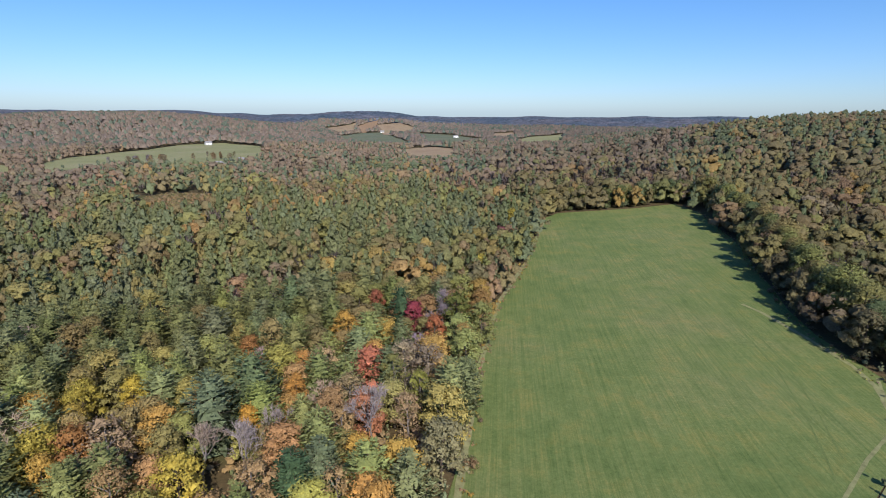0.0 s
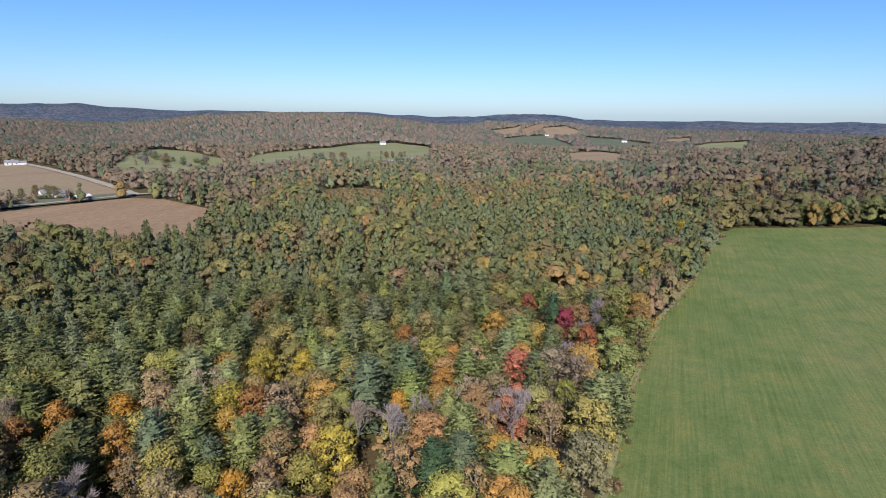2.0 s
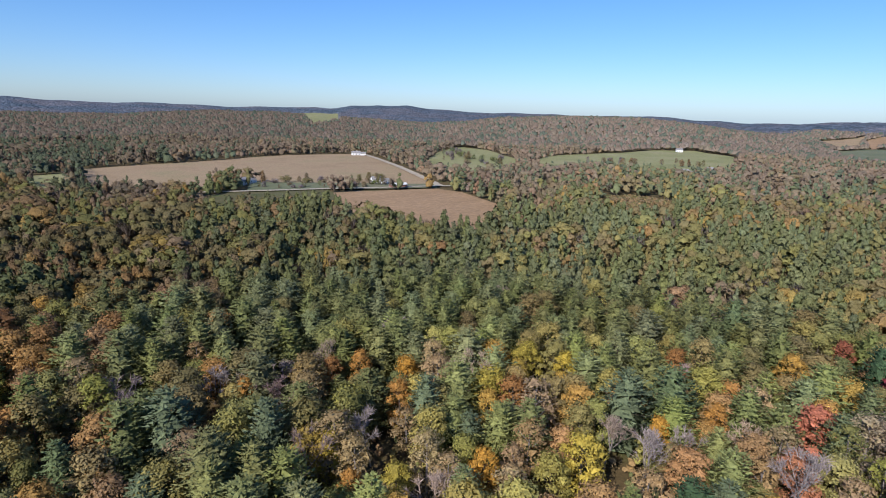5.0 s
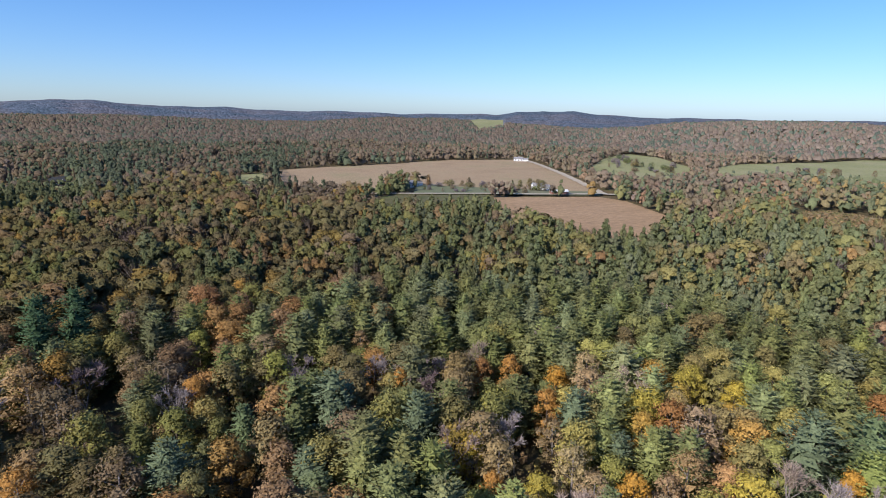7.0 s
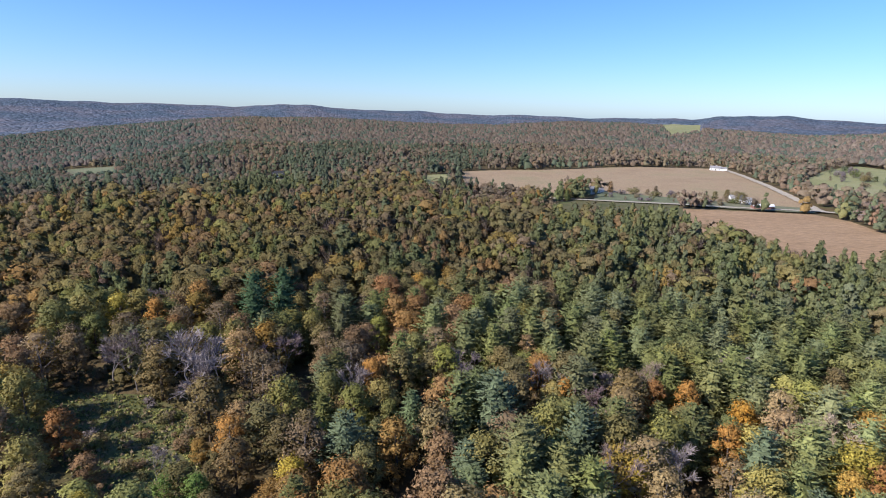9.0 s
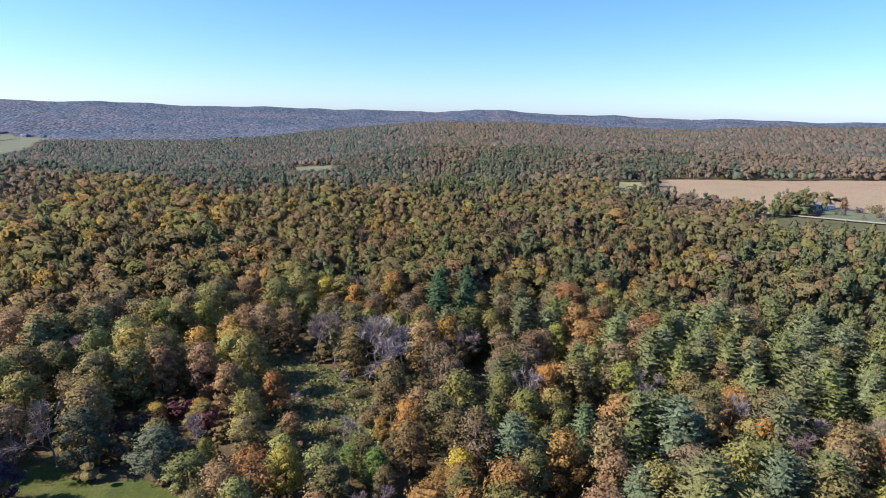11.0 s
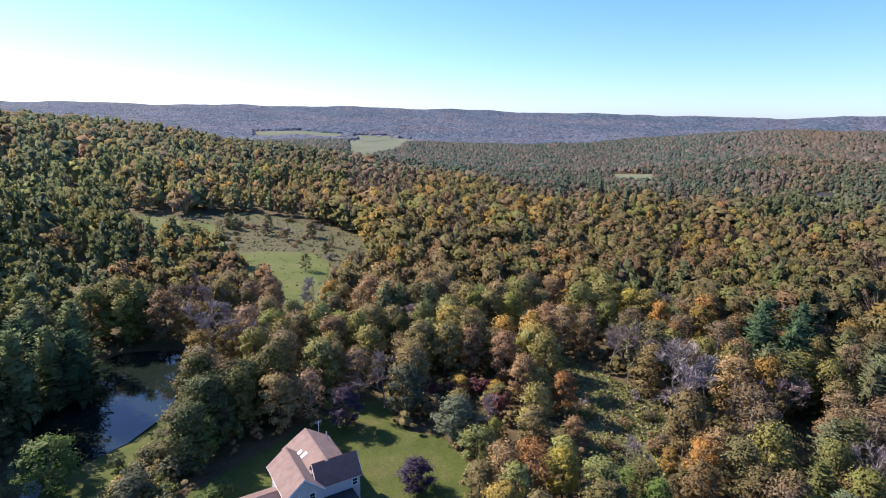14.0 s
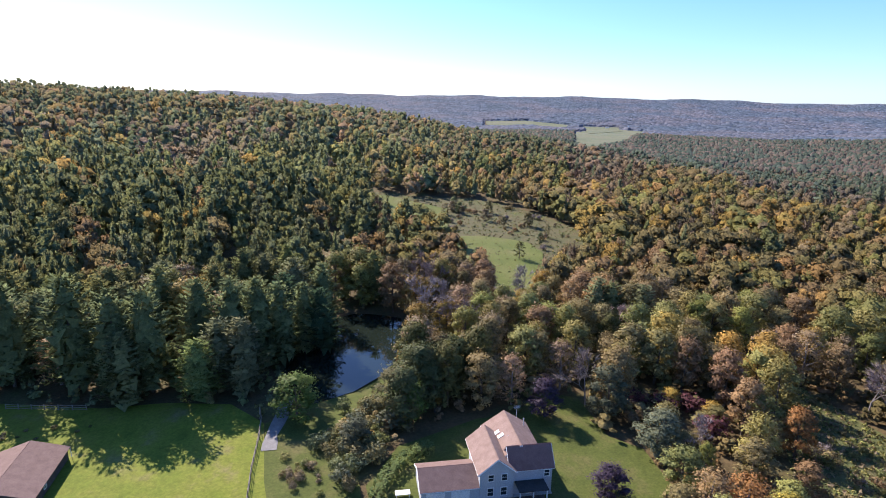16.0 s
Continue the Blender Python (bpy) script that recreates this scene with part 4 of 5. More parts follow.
hero("thin", 145.1, 8.0, 14.0, (0.105, 0.102, 0.037), "olive", 1.20)
hero("leafy", 149.5, 7.0, 14.8, (0.043, 0.072, 0.040), "pine", 1.20)
hero("leafy", 152.3, 9.0, 13.9, (0.043, 0.072, 0.040), "pine", 1.20)
hero("pine", 155.6, 13.0, 12.5, (0.043, 0.072, 0.040), "pine", 1.20)
hero("thin", 139.6, 13.0, 17.2, (0.3, 0.2, 0.1), "brown", 1.20)
hero("bare", 144.3, 14.0, 16.7, (0.26, 0.22, 0.22), "bare", 1.30)
hero("leafy", 135.3, 13.0, 19.9, (0.105, 0.102, 0.037), "olive", 1.00)
hero("pine", 166.3, 18.0, 18.1, (0.043, 0.072, 0.040), "pine", 1.10)
hero("pine", 169.9, 18.0, 16.7, (0.043, 0.072, 0.040), "pine", 1.20)
hero("pine", 174.4, 19.0, 17.5, (0.086, 0.112, 0.058), "pine", 1.20)
SIGHT += [(-118, -55, 7, 0), (-112, -47, 7, 0), (-104, -41, 7, 0), (-94, -35, 7, 0)]     # the weedy clearing shows over the trees before it
# paddock row
hero("pine", 189, 27, 20, (0.12, 0.145, 0.07), "pine", 0.95, 133.5)
hero("pine", 185.7, 24.4, 20, (0.12, 0.145, 0.07), "pine", 0.95, 126.2)
hero("pine", 183.0, 24.7, 20, (0.12, 0.145, 0.07), "pine", 0.95, 124.5)
hero("pine", 178.2, 22, 20, (0.12, 0.145, 0.07), "pine", 0.95, 133)
hero("pine", 175.1, 24.5, 20, (0.12, 0.145, 0.07), "pine", 0.95, 127)
hero("pine", 172.6, 23, 20, (0.12, 0.145, 0.07), "pine", 0.95, 128)
hero("pine", 170.4, 22, 20, (0.12, 0.145, 0.07), "pine", 0.95, 130)
hero("pine", 168, 20, 20, (0.12, 0.145, 0.07), "pine", 0.95, 135)
hero("pine", 193.5, 24, 20, (0.12, 0.145, 0.07), "pine", 0.95, 143)
hero("pine", 197, 22, 20, (0.12, 0.145, 0.07), "pine", 0.95, 150)
hero("pine", 166, 19, 20, (0.12, 0.145, 0.07), "pine", 0.95, 152)

# tall dark trees along the sunny and the far edge of the hay field
rng = random.Random(23)
for line in ([(112, 118), (115, 148), (119, 168), (127, 190), (147, 256), (157, 316), (156, 346)], [(150, 352), (116, 346), (91, 344), (66, 341), (56, 334)]):
    for (x0, y0), (x1, y1) in zip(line, line[1:]):
        k = max(1, round(math.hypot(x1 - x0, y1 - y0) / 6.5))
        for i in range(k):
            x, y = x0 + (x1 - x0) * i / k + rng.uniform(-1.2, 1.2), y0 + (y1 - y0) * i / k + rng.uniform(-1.5, 1.5)
            h = rng.uniform(15, 20) if x0 > x1 - 60 and y1 > y0 else rng.uniform(12, 16)
            plant(rng.choice(("tall", "leafy", "ash")), x, y, h, rng.choice(((0.13, 0.145, 0.06), (0.19, 0.18, 0.07), (0.1, 0.13, 0.065), (0.21, 0.17, 0.075), (0.18, 0.19, 0.07))), "olive", rng, rng.uniform(1.05, 1.3))
            TAKEN.append((x, y, 3.5))

HX, HY = -40.3, -65.0                      # front corner of the house
KEEP_OFF = [(-46, -70, 17), (-36, -70, 10), (24, -98, 14), (-18, -84, 13), (-26, -84, 12), (-44, -92, 11), (-66, -66, 10)]
rng = random.Random(5)
NEAR = 172.0
STEP = 6.7
n = int(NEAR / STEP) + 1
for i in range(-n, n + 1):
    for j in range(-n, n + 1):
        x = (i + (0.5 if j % 2 else 0) + rng.uniform(-0.36, 0.36)) * STEP
        y = (j + rng.uniform(-0.36, 0.36)) * STEP
        r = math.hypot(x, y)
        b = math.degrees(math.atan2(-x, y))
        b = b + 360 if b < -100 else b
        if r > NEAR or r < 46 or not -46 < b < 206:
            continue
        if (b > 150 and r < 84) or (176 < b < 196 and 130 < r < 150):
            continue
        if (b < -36 and r < 132) or (b < -39.5 and r < 168):
            continue
        if 0.5 < b < 140 and r < 56:
            continue
        if any((x - tx) ** 2 + (y - ty) ** 2 < tr * tr for tx, ty, tr in TAKEN) or any((x - tx) ** 2 + (y - ty) ** 2 < tr * tr for tx, ty, tr in KEEP_OFF):
            continue
        if open_ground(x, y):
            continue
        size = tree_size(b, r)
        if rng.random() > size ** -1.6:
            continue
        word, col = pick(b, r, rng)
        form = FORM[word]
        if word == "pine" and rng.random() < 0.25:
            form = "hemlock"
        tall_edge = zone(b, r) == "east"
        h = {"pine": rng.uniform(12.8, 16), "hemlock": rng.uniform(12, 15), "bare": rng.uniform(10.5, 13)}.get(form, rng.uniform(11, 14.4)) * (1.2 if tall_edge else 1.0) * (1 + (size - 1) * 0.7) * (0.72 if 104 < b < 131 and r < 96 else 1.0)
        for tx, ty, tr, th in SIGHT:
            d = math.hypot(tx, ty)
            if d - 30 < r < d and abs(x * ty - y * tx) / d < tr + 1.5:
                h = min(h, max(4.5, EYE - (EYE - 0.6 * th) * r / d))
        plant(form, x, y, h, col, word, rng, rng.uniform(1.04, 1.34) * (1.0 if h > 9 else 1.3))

# ---- woods farther off: one mesh a belt ----
UPWARD = Vector((0, 0, 1))


def clump_crown(kind, seed, lobes, sprays, leaf, core=1.0, leafy=1.0):
    """A crown one unit high and about as wide, for woods farther off: uneven lobes that merge, with ragged sprays round them."""
    rng = random.Random(seed)
    ball = bmesh.new()
    bmesh.ops.create_icosphere(ball, subdivisions=1, radius=core)
    ball.verts.index_update()
    unit = [v.co.copy() for v in ball.verts]
    tris = [tuple(v.index for v in f.verts) for f in ball.faces]
    ball.free()
    spots = []
    if kind == "pine":
        spots.append((Vector((0, 0, 0.86)), 0.13, 0.15))
        for i in range(lobes - 1):
            f = (i + rng.uniform(0.2, 0.8)) / (lobes - 1)
            t = i * 2.4 + rng.uniform(-0.4, 0.4)
            d = 0.1 + 0.2 * (1 - f) * rng.uniform(0.8, 1.15)
            spots.append((Vector((d * math.cos(t), d * math.sin(t), 0.15 + 0.6 * f)), rng.uniform(0.13, 0.2) - 0.05 * f, rng.uniform(0.08, 0.12)))
    else:
        spots.append((Vector((rng.uniform(-0.05, 0.05), rng.uniform(-0.05, 0.05), 0.78)), 0.2, 0.19))
        for i in range(lobes - 1):
            f = (i + rng.uniform(0.2, 0.8)) / (lobes - 1)
            t = i * 2.4 + rng.uniform(-0.4, 0.4)
            d = (0.12 + 0.26 * math.sin(math.pi * (0.25 + 0.6 * f))) * rng.uniform(0.55, 1.2)
            spots.append((Vector((d * math.cos(t), d * math.sin(t), 0.16 + 0.62 * f * rng.uniform(0.85, 1.1))), rng.uniform(0.11, 0.19), rng.uniform(0.1, 0.16)))
    spots.append((Vector((0, 0, 0.3)), 0.26, 0.32))        # the shaded leaves inside and below
    vs, fs, ns = [], [], []
    mid = Vector((0, 0, 0.42))
    for c, wide, tall in spots:
        if rng.random() > leafy:
            continue
        n, turn = len(vs), Euler((rng.uniform(0, 6), rng.uniform(0, 6), rng.uniform(0, 6))).to_matrix()
        for u in unit:
            w = turn @ u
            p = c + Vector((w.x * wide, w.y * wide, w.z * tall)) * rng.uniform(0.66, 1.25)
            vs.append(tuple(p))
            ns.append(tuple((w * 0.5 + (p - mid).normalized() * 0.35 + UPWARD * 0.62).normalized()))
        fs += [(n + i, n + j, n + k) for i, j, k in tris if (vs[n + i][2] + vs[n + j][2] + vs[n + k][2]) / 3 > c.z - 0.45 * tall]
    for _ in range(sprays):
        c, wide, tall = rng.choice(spots)
        u = rand_unit(rng)
        u.z = abs(u.z) if u.z < -0.4 else u.z
        p = c + Vector((u.x * wide, u.y * wide, u.z * tall)) * (core * 0.92 + rng.uniform(0.0, 0.3))
        q = (u + rand_unit(rng) * 0.7).to_track_quat("Z", "Y")
        n, sp, r = len(vs), rng.uniform(0, 6.28), leaf * rng.uniform(0.6, 1.4)
        for i in range(3):
            t = sp + 2.094 * i + rng.uniform(-0.4, 0.4)
            vs.append(tuple(p + q @ Vector((math.cos(t), math.sin(t), 0)) * r * rng.uniform(0.7, 1.5)))
            ns.append(tuple((u * 0.5 + (p - mid).normalized() * 0.35 + UPWARD * 0.62).normalized()))
        fs.append((n, n + 1, n + 2))
    return np.array(vs), fs, np.array(ns)


def tuft_crown(seed):
    """The top of one far tree: a low uneven cap."""
    rng = random.Random(seed)
    vs = [(0.42, 0, 0.36), (0.1, 0.44, 0.3), (-0.42, 0.06, 0.38), (-0.04, -0.44, 0.3)]
    vs = [tuple(c * rng.uniform(0.85, 1.2) for c in v) for v in vs] + [(0.16, 0.12, 0.86), (-0.16, -0.1, 0.92)]
    fs = [(0, 1, 4), (1, 5, 4), (1, 2, 5), (2, 3, 5), (3, 4, 5), (3, 0, 4)]
    ns = np.array(vs) - np.array((0, 0, 0.2))
    return np.array(vs), fs, ns / np.linalg.norm(ns, axis=1)[:, None]


def bare_crown(seed, count, wide):
    """A leafless crown one unit high: a fan of thin limbs and a haze of twigs."""
    rng = random.Random(seed)
    vs, fs, ns = [], [], []
    for i in range(count):
        u = rand_unit(rng)
        a = Vector((u.x * 0.07, u.y * 0.07, 0.3 + 0.25 * abs(u.z)))
        e = a + Vector((u.x * 0.3, u.y * 0.3, rng.uniform(0.12, 0.42)))
        side = (e - a).cross(rand_unit(rng)).normalized() * wide
        n = len(vs)
        vs += [tuple(a - side), tuple(a + side), tuple(e)]
        ns += [tuple(Vector((u.x, u.y, 0.6)).normalized())] * 3
        fs.append((n, n + 1, n + 2))
    return np.array(vs), fs, np.array(ns)


# the far means are greyer, so that distance haze sits in the tint
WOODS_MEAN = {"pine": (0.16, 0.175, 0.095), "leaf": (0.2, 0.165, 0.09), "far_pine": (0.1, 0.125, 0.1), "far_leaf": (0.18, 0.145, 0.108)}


def belt(name, label, r0, r1, spacing, seed, b0=-60.0, b1=215.0, grow=1.0, detail=None, crowd=1.0):
    """Fills a belt between two distances with crowns on short trunks, each tree with its own tint, altered for light by
    bearing and haze by distance.
    """
    rng = random.Random(seed)
    nr = np.random.RandomState(seed)
    n = int(r1 / spacing) + 1
    gi, gj = np.meshgrid(np.arange(-n, n + 1), np.arange(-n, n + 1), indexing="ij")
    x = ((gi + 0.5 * (gj % 2) + nr.uniform(-0.46, 0.46, gi.shape)) * spacing).ravel()
    y = ((gj + nr.uniform(-0.46, 0.46, gi.shape)) * spacing).ravel()
    r = np.hypot(x, y)
    b = np.degrees(np.arctan2(-x, y))
    b = np.where(b < -100, b + 360, b)
    ok = (r >= r0) & (r < r1) & (b > b0) & (b < b1)
    x, y, r, b = x[ok], y[ok], r[ok], b[ok]
    ok = ~open_ground(x, y)
    x, y, r, b = x[ok], y[ok], r[ok], b[ok]
    z = land(x, y)
    if detail is None:
        shapes = {"cap": [tuft_crown(seed * 10 + i) for i in range(5)]}
    else:
        lobes, sprays, leaf, core = detail
        shapes = {"round": [clump_crown("round", seed * 20 + i, lobes, sprays, leaf, core) for i in range(8)],
                  "pine": [clump_crown("pine", seed * 20 + 8 + i, lobes, sprays, leaf, core) for i in range(5)],
                  "thin": [clump_crown("round", seed * 20 + 14 + i, lobes, sprays * 2 // 3, leaf, core * 0.9, 0.6) for i in range(3)],
                  "bare": [bare_crown(seed * 20 + 17 + i, sprays // 2 + 24, 0.01 if sprays > 200 else 0.022) for i in range(3)]}
    groups = {}
    for i in range(len(x)):
        size = tree_size(b[i], r[i]) if grow >= 1 else 1.0
        if rng.random() > size ** -1.9:
            continue
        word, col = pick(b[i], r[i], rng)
        roll = 1.0 + 0.1 * math.sin(x[i] / 41 + 2 * math.sin(y[i] / 63)) + 0.06 * math.sin(y[i] / 27 + x[i] / 55)
        h = (rng.uniform(12.4, 14.6) if word == "pine" else rng.uniform(11.2, 13.6)) * grow * roll * size * (1.0 if rng.random() < 0.8 else rng.uniform(0.78, 1.15))
        # how the sun lights the woods at each bearing, painted into the tint
        light_by_bearing = float(np.interp(b[i], (-15, 4, 30, 60, 80, 100, 116, 150, 170), (0.9, 1.14, 1.16, 0.9, 0.74, 0.74, 0.78, 1.0, 1.1)))
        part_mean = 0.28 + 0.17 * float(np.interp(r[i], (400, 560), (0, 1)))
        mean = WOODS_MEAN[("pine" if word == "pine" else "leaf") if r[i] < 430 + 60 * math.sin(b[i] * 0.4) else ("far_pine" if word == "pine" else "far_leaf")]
        col = [light_by_bearing * ((1 - part_mean) * v + part_mean * q) for v, q in zip(col, mean)]
        kind = "cap" if detail is None else {"pine": "pine", "bare": "bare", "brown": "thin"}.get(word, "round")
        big = rng.random()
        big = rng.uniform(1.3, 1.7) if big < 0.16 else rng.uniform(0.6, 0.85) if big > 0.72 else rng.uniform(0.88, 1.2)
        h *= 1 + (big - 1) * 0.16
        w = big * h * (rng.uniform(0.52, 0.74) if word == "pine" else rng.uniform(0.6, 0.95)) * crowd
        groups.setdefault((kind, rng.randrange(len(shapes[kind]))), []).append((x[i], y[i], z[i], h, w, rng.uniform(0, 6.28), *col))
    allv, allf, allc, alln, off = [], [], [], [], 0
    for (kind, k), rows in groups.items():
        sv, sf, sn = shapes[kind][k]
        a = np.array(rows)
        ca, sa = np.cos(a[:, 5])[:, None], np.sin(a[:, 5])[:, None]
        px = a[:, 0:1] + a[:, 4:5] * (ca * sv[:, 0] - sa * sv[:, 1])
        py = a[:, 1:2] + a[:, 4:5] * (sa * sv[:, 0] + ca * sv[:, 1])
        pz = a[:, 2:3] + a[:, 3:4] * (0.04 + 0.96 * sv[:, 2])
        alln.append(np.stack([ca * sn[:, 0] - sa * sn[:, 1], sa * sn[:, 0] + ca * sn[:, 1], np.repeat(sn[None, :, 2], len(a), 0)], -1).reshape(-1, 3))
        allv.append(np.stack([px, py, pz], -1).reshape(-1, 3))
        f = np.array(sf)
        allf.append((f[None] + (np.arange(len(a)) * len(sv))[:, None, None] + off).reshape(-1, 3))
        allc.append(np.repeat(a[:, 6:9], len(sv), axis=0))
        off += len(a) * len(sv)
    v, f, c = np.concatenate(allv), np.concatenate(allf), np.concatenate(allc)
    me = bpy.data.meshes.new(name)
    me.vertices.add(len(v))
    me.vertices.foreach_set("co", v.astype(np.float32).ravel())
    me.loops.add(f.size)
    me.loops.foreach_set("vertex_index", f.astype(np.int32).ravel())
    me.polygons.add(len(f))
    me.polygons.foreach_set("loop_start", np.arange(0, f.size, 3, dtype=np.int32))
    me.update(calc_edges=True)
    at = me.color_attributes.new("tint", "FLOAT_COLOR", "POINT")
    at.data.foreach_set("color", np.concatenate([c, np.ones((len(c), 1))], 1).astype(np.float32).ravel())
    me.materials.append(CANOPY)
    soften(me, np.concatenate(alln))
    return tagged(new(name, me), label, "woods", kind="stuff")


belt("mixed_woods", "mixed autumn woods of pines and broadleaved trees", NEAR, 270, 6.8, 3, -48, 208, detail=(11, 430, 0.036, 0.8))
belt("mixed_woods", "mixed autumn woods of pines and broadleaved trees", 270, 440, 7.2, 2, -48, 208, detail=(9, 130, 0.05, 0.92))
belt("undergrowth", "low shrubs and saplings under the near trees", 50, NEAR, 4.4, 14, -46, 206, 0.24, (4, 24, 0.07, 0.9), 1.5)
belt("valley_woods", "brown, grey and dark green woods of the valley, tints greyed for haze", 440, 980, 9.0, 4, -48, 208, 1.0, (4, 14, 0.065, 1.0), 1.15)
belt("hillside_woods", "brown and mauve-grey woods on the hills, tints greyed for haze", 980, 2000, 10.0, 6, -48, 208, 1.0, None, 1.15)
belt("woods_behind", "woods behind the hovering camera", 150, 600, 12, 8, 206, 260, 1.1, None, 1.3)
belt("woods_behind", "woods behind the hovering camera", 150, 600, 12, 9, 259.9, 314, 1.1, None, 1.3)

# the farthest woods: a closed canopy laid over the hills, with haze painted in
FARWOOD, _n, _l, _b = material("distant_woods", 0.9, 0.0, 0.1)
_v = coords(_n, _l)
_vor = _n.new("ShaderNodeTexVoronoi")
_vor.inputs["Scale"].default_value = 0.07
_l.new(_v, _vor.inputs["Vector"])
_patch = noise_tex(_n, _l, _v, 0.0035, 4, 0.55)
# blue-grey instead of leaf colours: the air's haze is part of this ramp
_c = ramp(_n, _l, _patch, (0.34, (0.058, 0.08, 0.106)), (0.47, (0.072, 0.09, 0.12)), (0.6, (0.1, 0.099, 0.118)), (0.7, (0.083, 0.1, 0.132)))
_sep = _n.new("ShaderNodeSeparateColor")
_l.new(_vor.outputs["Color"], _sep.inputs[0])
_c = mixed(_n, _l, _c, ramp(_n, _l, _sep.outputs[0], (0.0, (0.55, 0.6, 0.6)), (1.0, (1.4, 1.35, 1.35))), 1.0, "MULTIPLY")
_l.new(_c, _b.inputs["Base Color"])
bumped(_n, _l, _b, _vor.outputs["Distance"], 1.0, -6.0)

nr = np.random.RandomState(12)
fr = [1950.0]
while fr[-1] < 4930:
    fr.append(min(4935, fr[-1] * 1.011))
fb = np.radians(np.arange(-60, 216, 0.5))
R2, B2 = np.meshgrid(fr, fb, indexing="ij")
fx, fy = (-np.sin(B2) * R2), (np.cos(B2) * R2)
fz = land(fx, fy) + np.where(open_ground(fx.ravel(), fy.ravel()).reshape(fx.shape), -8, nr.uniform(7, 12, fx.shape))
fz[0] -= 16
m_, n_ = fx.shape
idx = np.arange(m_ * n_).reshape(m_, n_)
quads = np.stack([idx[:-1, :-1], idx[:-1, 1:], idx[1:, 1:], idx[1:, :-1]], -1).reshape(-1, 4)
tagged(link_mesh("distant_woods", np.stack([fx, fy, fz], -1).reshape(-1, 3).tolist(), quads.tolist(), FARWOOD), "distant wooded hills in blue-grey, haze put into the colour", "woods", kind="stuff")


# ---- buildings ----
def slab(corners, thick):
    """A flat roof plane of four corners with thickness."""
    bm = bmesh.new()
    c = [Vector(p) for p in corners]
    nrm = (c[1] - c[0]).cross(c[2] - c[1]).normalized()
    if nrm.z < 0:
        nrm = -nrm
    lo = [bm.verts.new(p) for p in c]
    hi = [bm.verts.new(p + nrm * thick) for p in c]
    n = len(c)
    bm.faces.new(hi)
    bm.faces.new(lo[::-1])
    for i in range(n):
        bm.faces.new((lo[i], lo[(i + 1) % n], hi[(i + 1) % n], hi[i]))
    bmesh.ops.recalc_face_normals(bm, faces=bm.faces)
    return bm


def box(x0, y0, z0, x1, y1, z1, bevel=0.0):
    bm = bmesh.new()
    bmesh.ops.create_cube(bm, size=1)
    for v in bm.verts:
        v.co = Vector((x0 + (v.co.x + 0.5) * (x1 - x0), y0 + (v.co.y + 0.5) * (y1 - y0), z0 + (v.co.z + 0.5) * (z1 - z0)))
    if bevel:
        bmesh.ops.bevel(bm, geom=bm.edges[:], offset=bevel, segments=1, affect="EDGES")
    return bm


def gable_walls(x0, y0, x1, y1, eave, ridge, along):
    """Four walls with the two gables, as one closed body; the ridge runs along x or y."""
    bm = bmesh.new()
    if along == "y":
        xm = (x0 + x1) / 2
        prof = [(x0, -0.3), (x1, -0.3), (x1, eave), (xm, ridge), (x0, eave)]
        a = [bm.verts.new((x, y0, z)) for x, z in prof]
        b = [bm.verts.new((x, y1, z)) for x, z in prof]
    else:
        ym = (y0 + y1) / 2
        prof = [(y0, -0.3), (y1, -0.3), (y1, eave), (ym, ridge), (y0, eave)]
        a = [bm.verts.new((x0, y, z)) for y, z in prof]
        b = [bm.verts.new((x1, y, z)) for y, z in prof]
    bm.faces.new(a)
    bm.faces.new(b[::-1])
    for i in range(5):
        j = (i + 1) % 5
        bm.faces.new((a[i], a[j], b[j], b[i]))
    bmesh.ops.recalc_face_normals(bm, faces=bm.faces)
    return bm


def gable_roof(root, x0, y0, x1, y1, eave, ridge, along, mat, trim, over=0.35, thick=0.14):
    """Two roof planes with eaves, and pale boards along their edges."""
    if along == "y":
        xm = (x0 + x1) / 2
        k = (ridge - eave) / (xm - x0)
        e = eave - over * k
        planes = [[(x0 - over, y0 - over, e), (x0 - over, y1 + over, e), (xm, y1 + over, ridge), (xm, y0 - over, ridge)],
                  [(x1 + over, y1 + over, e), (x1 + over, y0 - over, e), (xm, y0 - over, ridge), (xm, y1 + over, ridge)]]
    else:
        ym = (y0 + y1) / 2
        k = (ridge - eave) / (ym - y0)
        e = eave - over * k
        planes = [[(x1 + over, y0 - over, e), (x0 - over, y0 - over, e), (x0 - over, ym, ridge), (x1 + over, ym, ridge)],
                  [(x0 - over, y1 + over, e), (x1 + over, y1 + over, e), (x1 + over, ym, ridge), (x0 - over, ym, ridge)]]
    for pl in planes:
        ob = part("roof", slab([(x, y, z + 0.03) for x, y, z in pl], thick), mat, root)
        if trim:
            for p, q in ((pl[0], pl[1]), (pl[1], pl[2]), (pl[3], pl[0])):
                a, b = Vector(p), Vector(q)
                tv, tf = limb([], [], a + Vector((0, 0, 0.05)), b + Vector((0, 0, 0.05)), 0.1, 0.1, 4)
                t = raw_part("eaves_board", tv, tf, trim, ob, "white edge board")


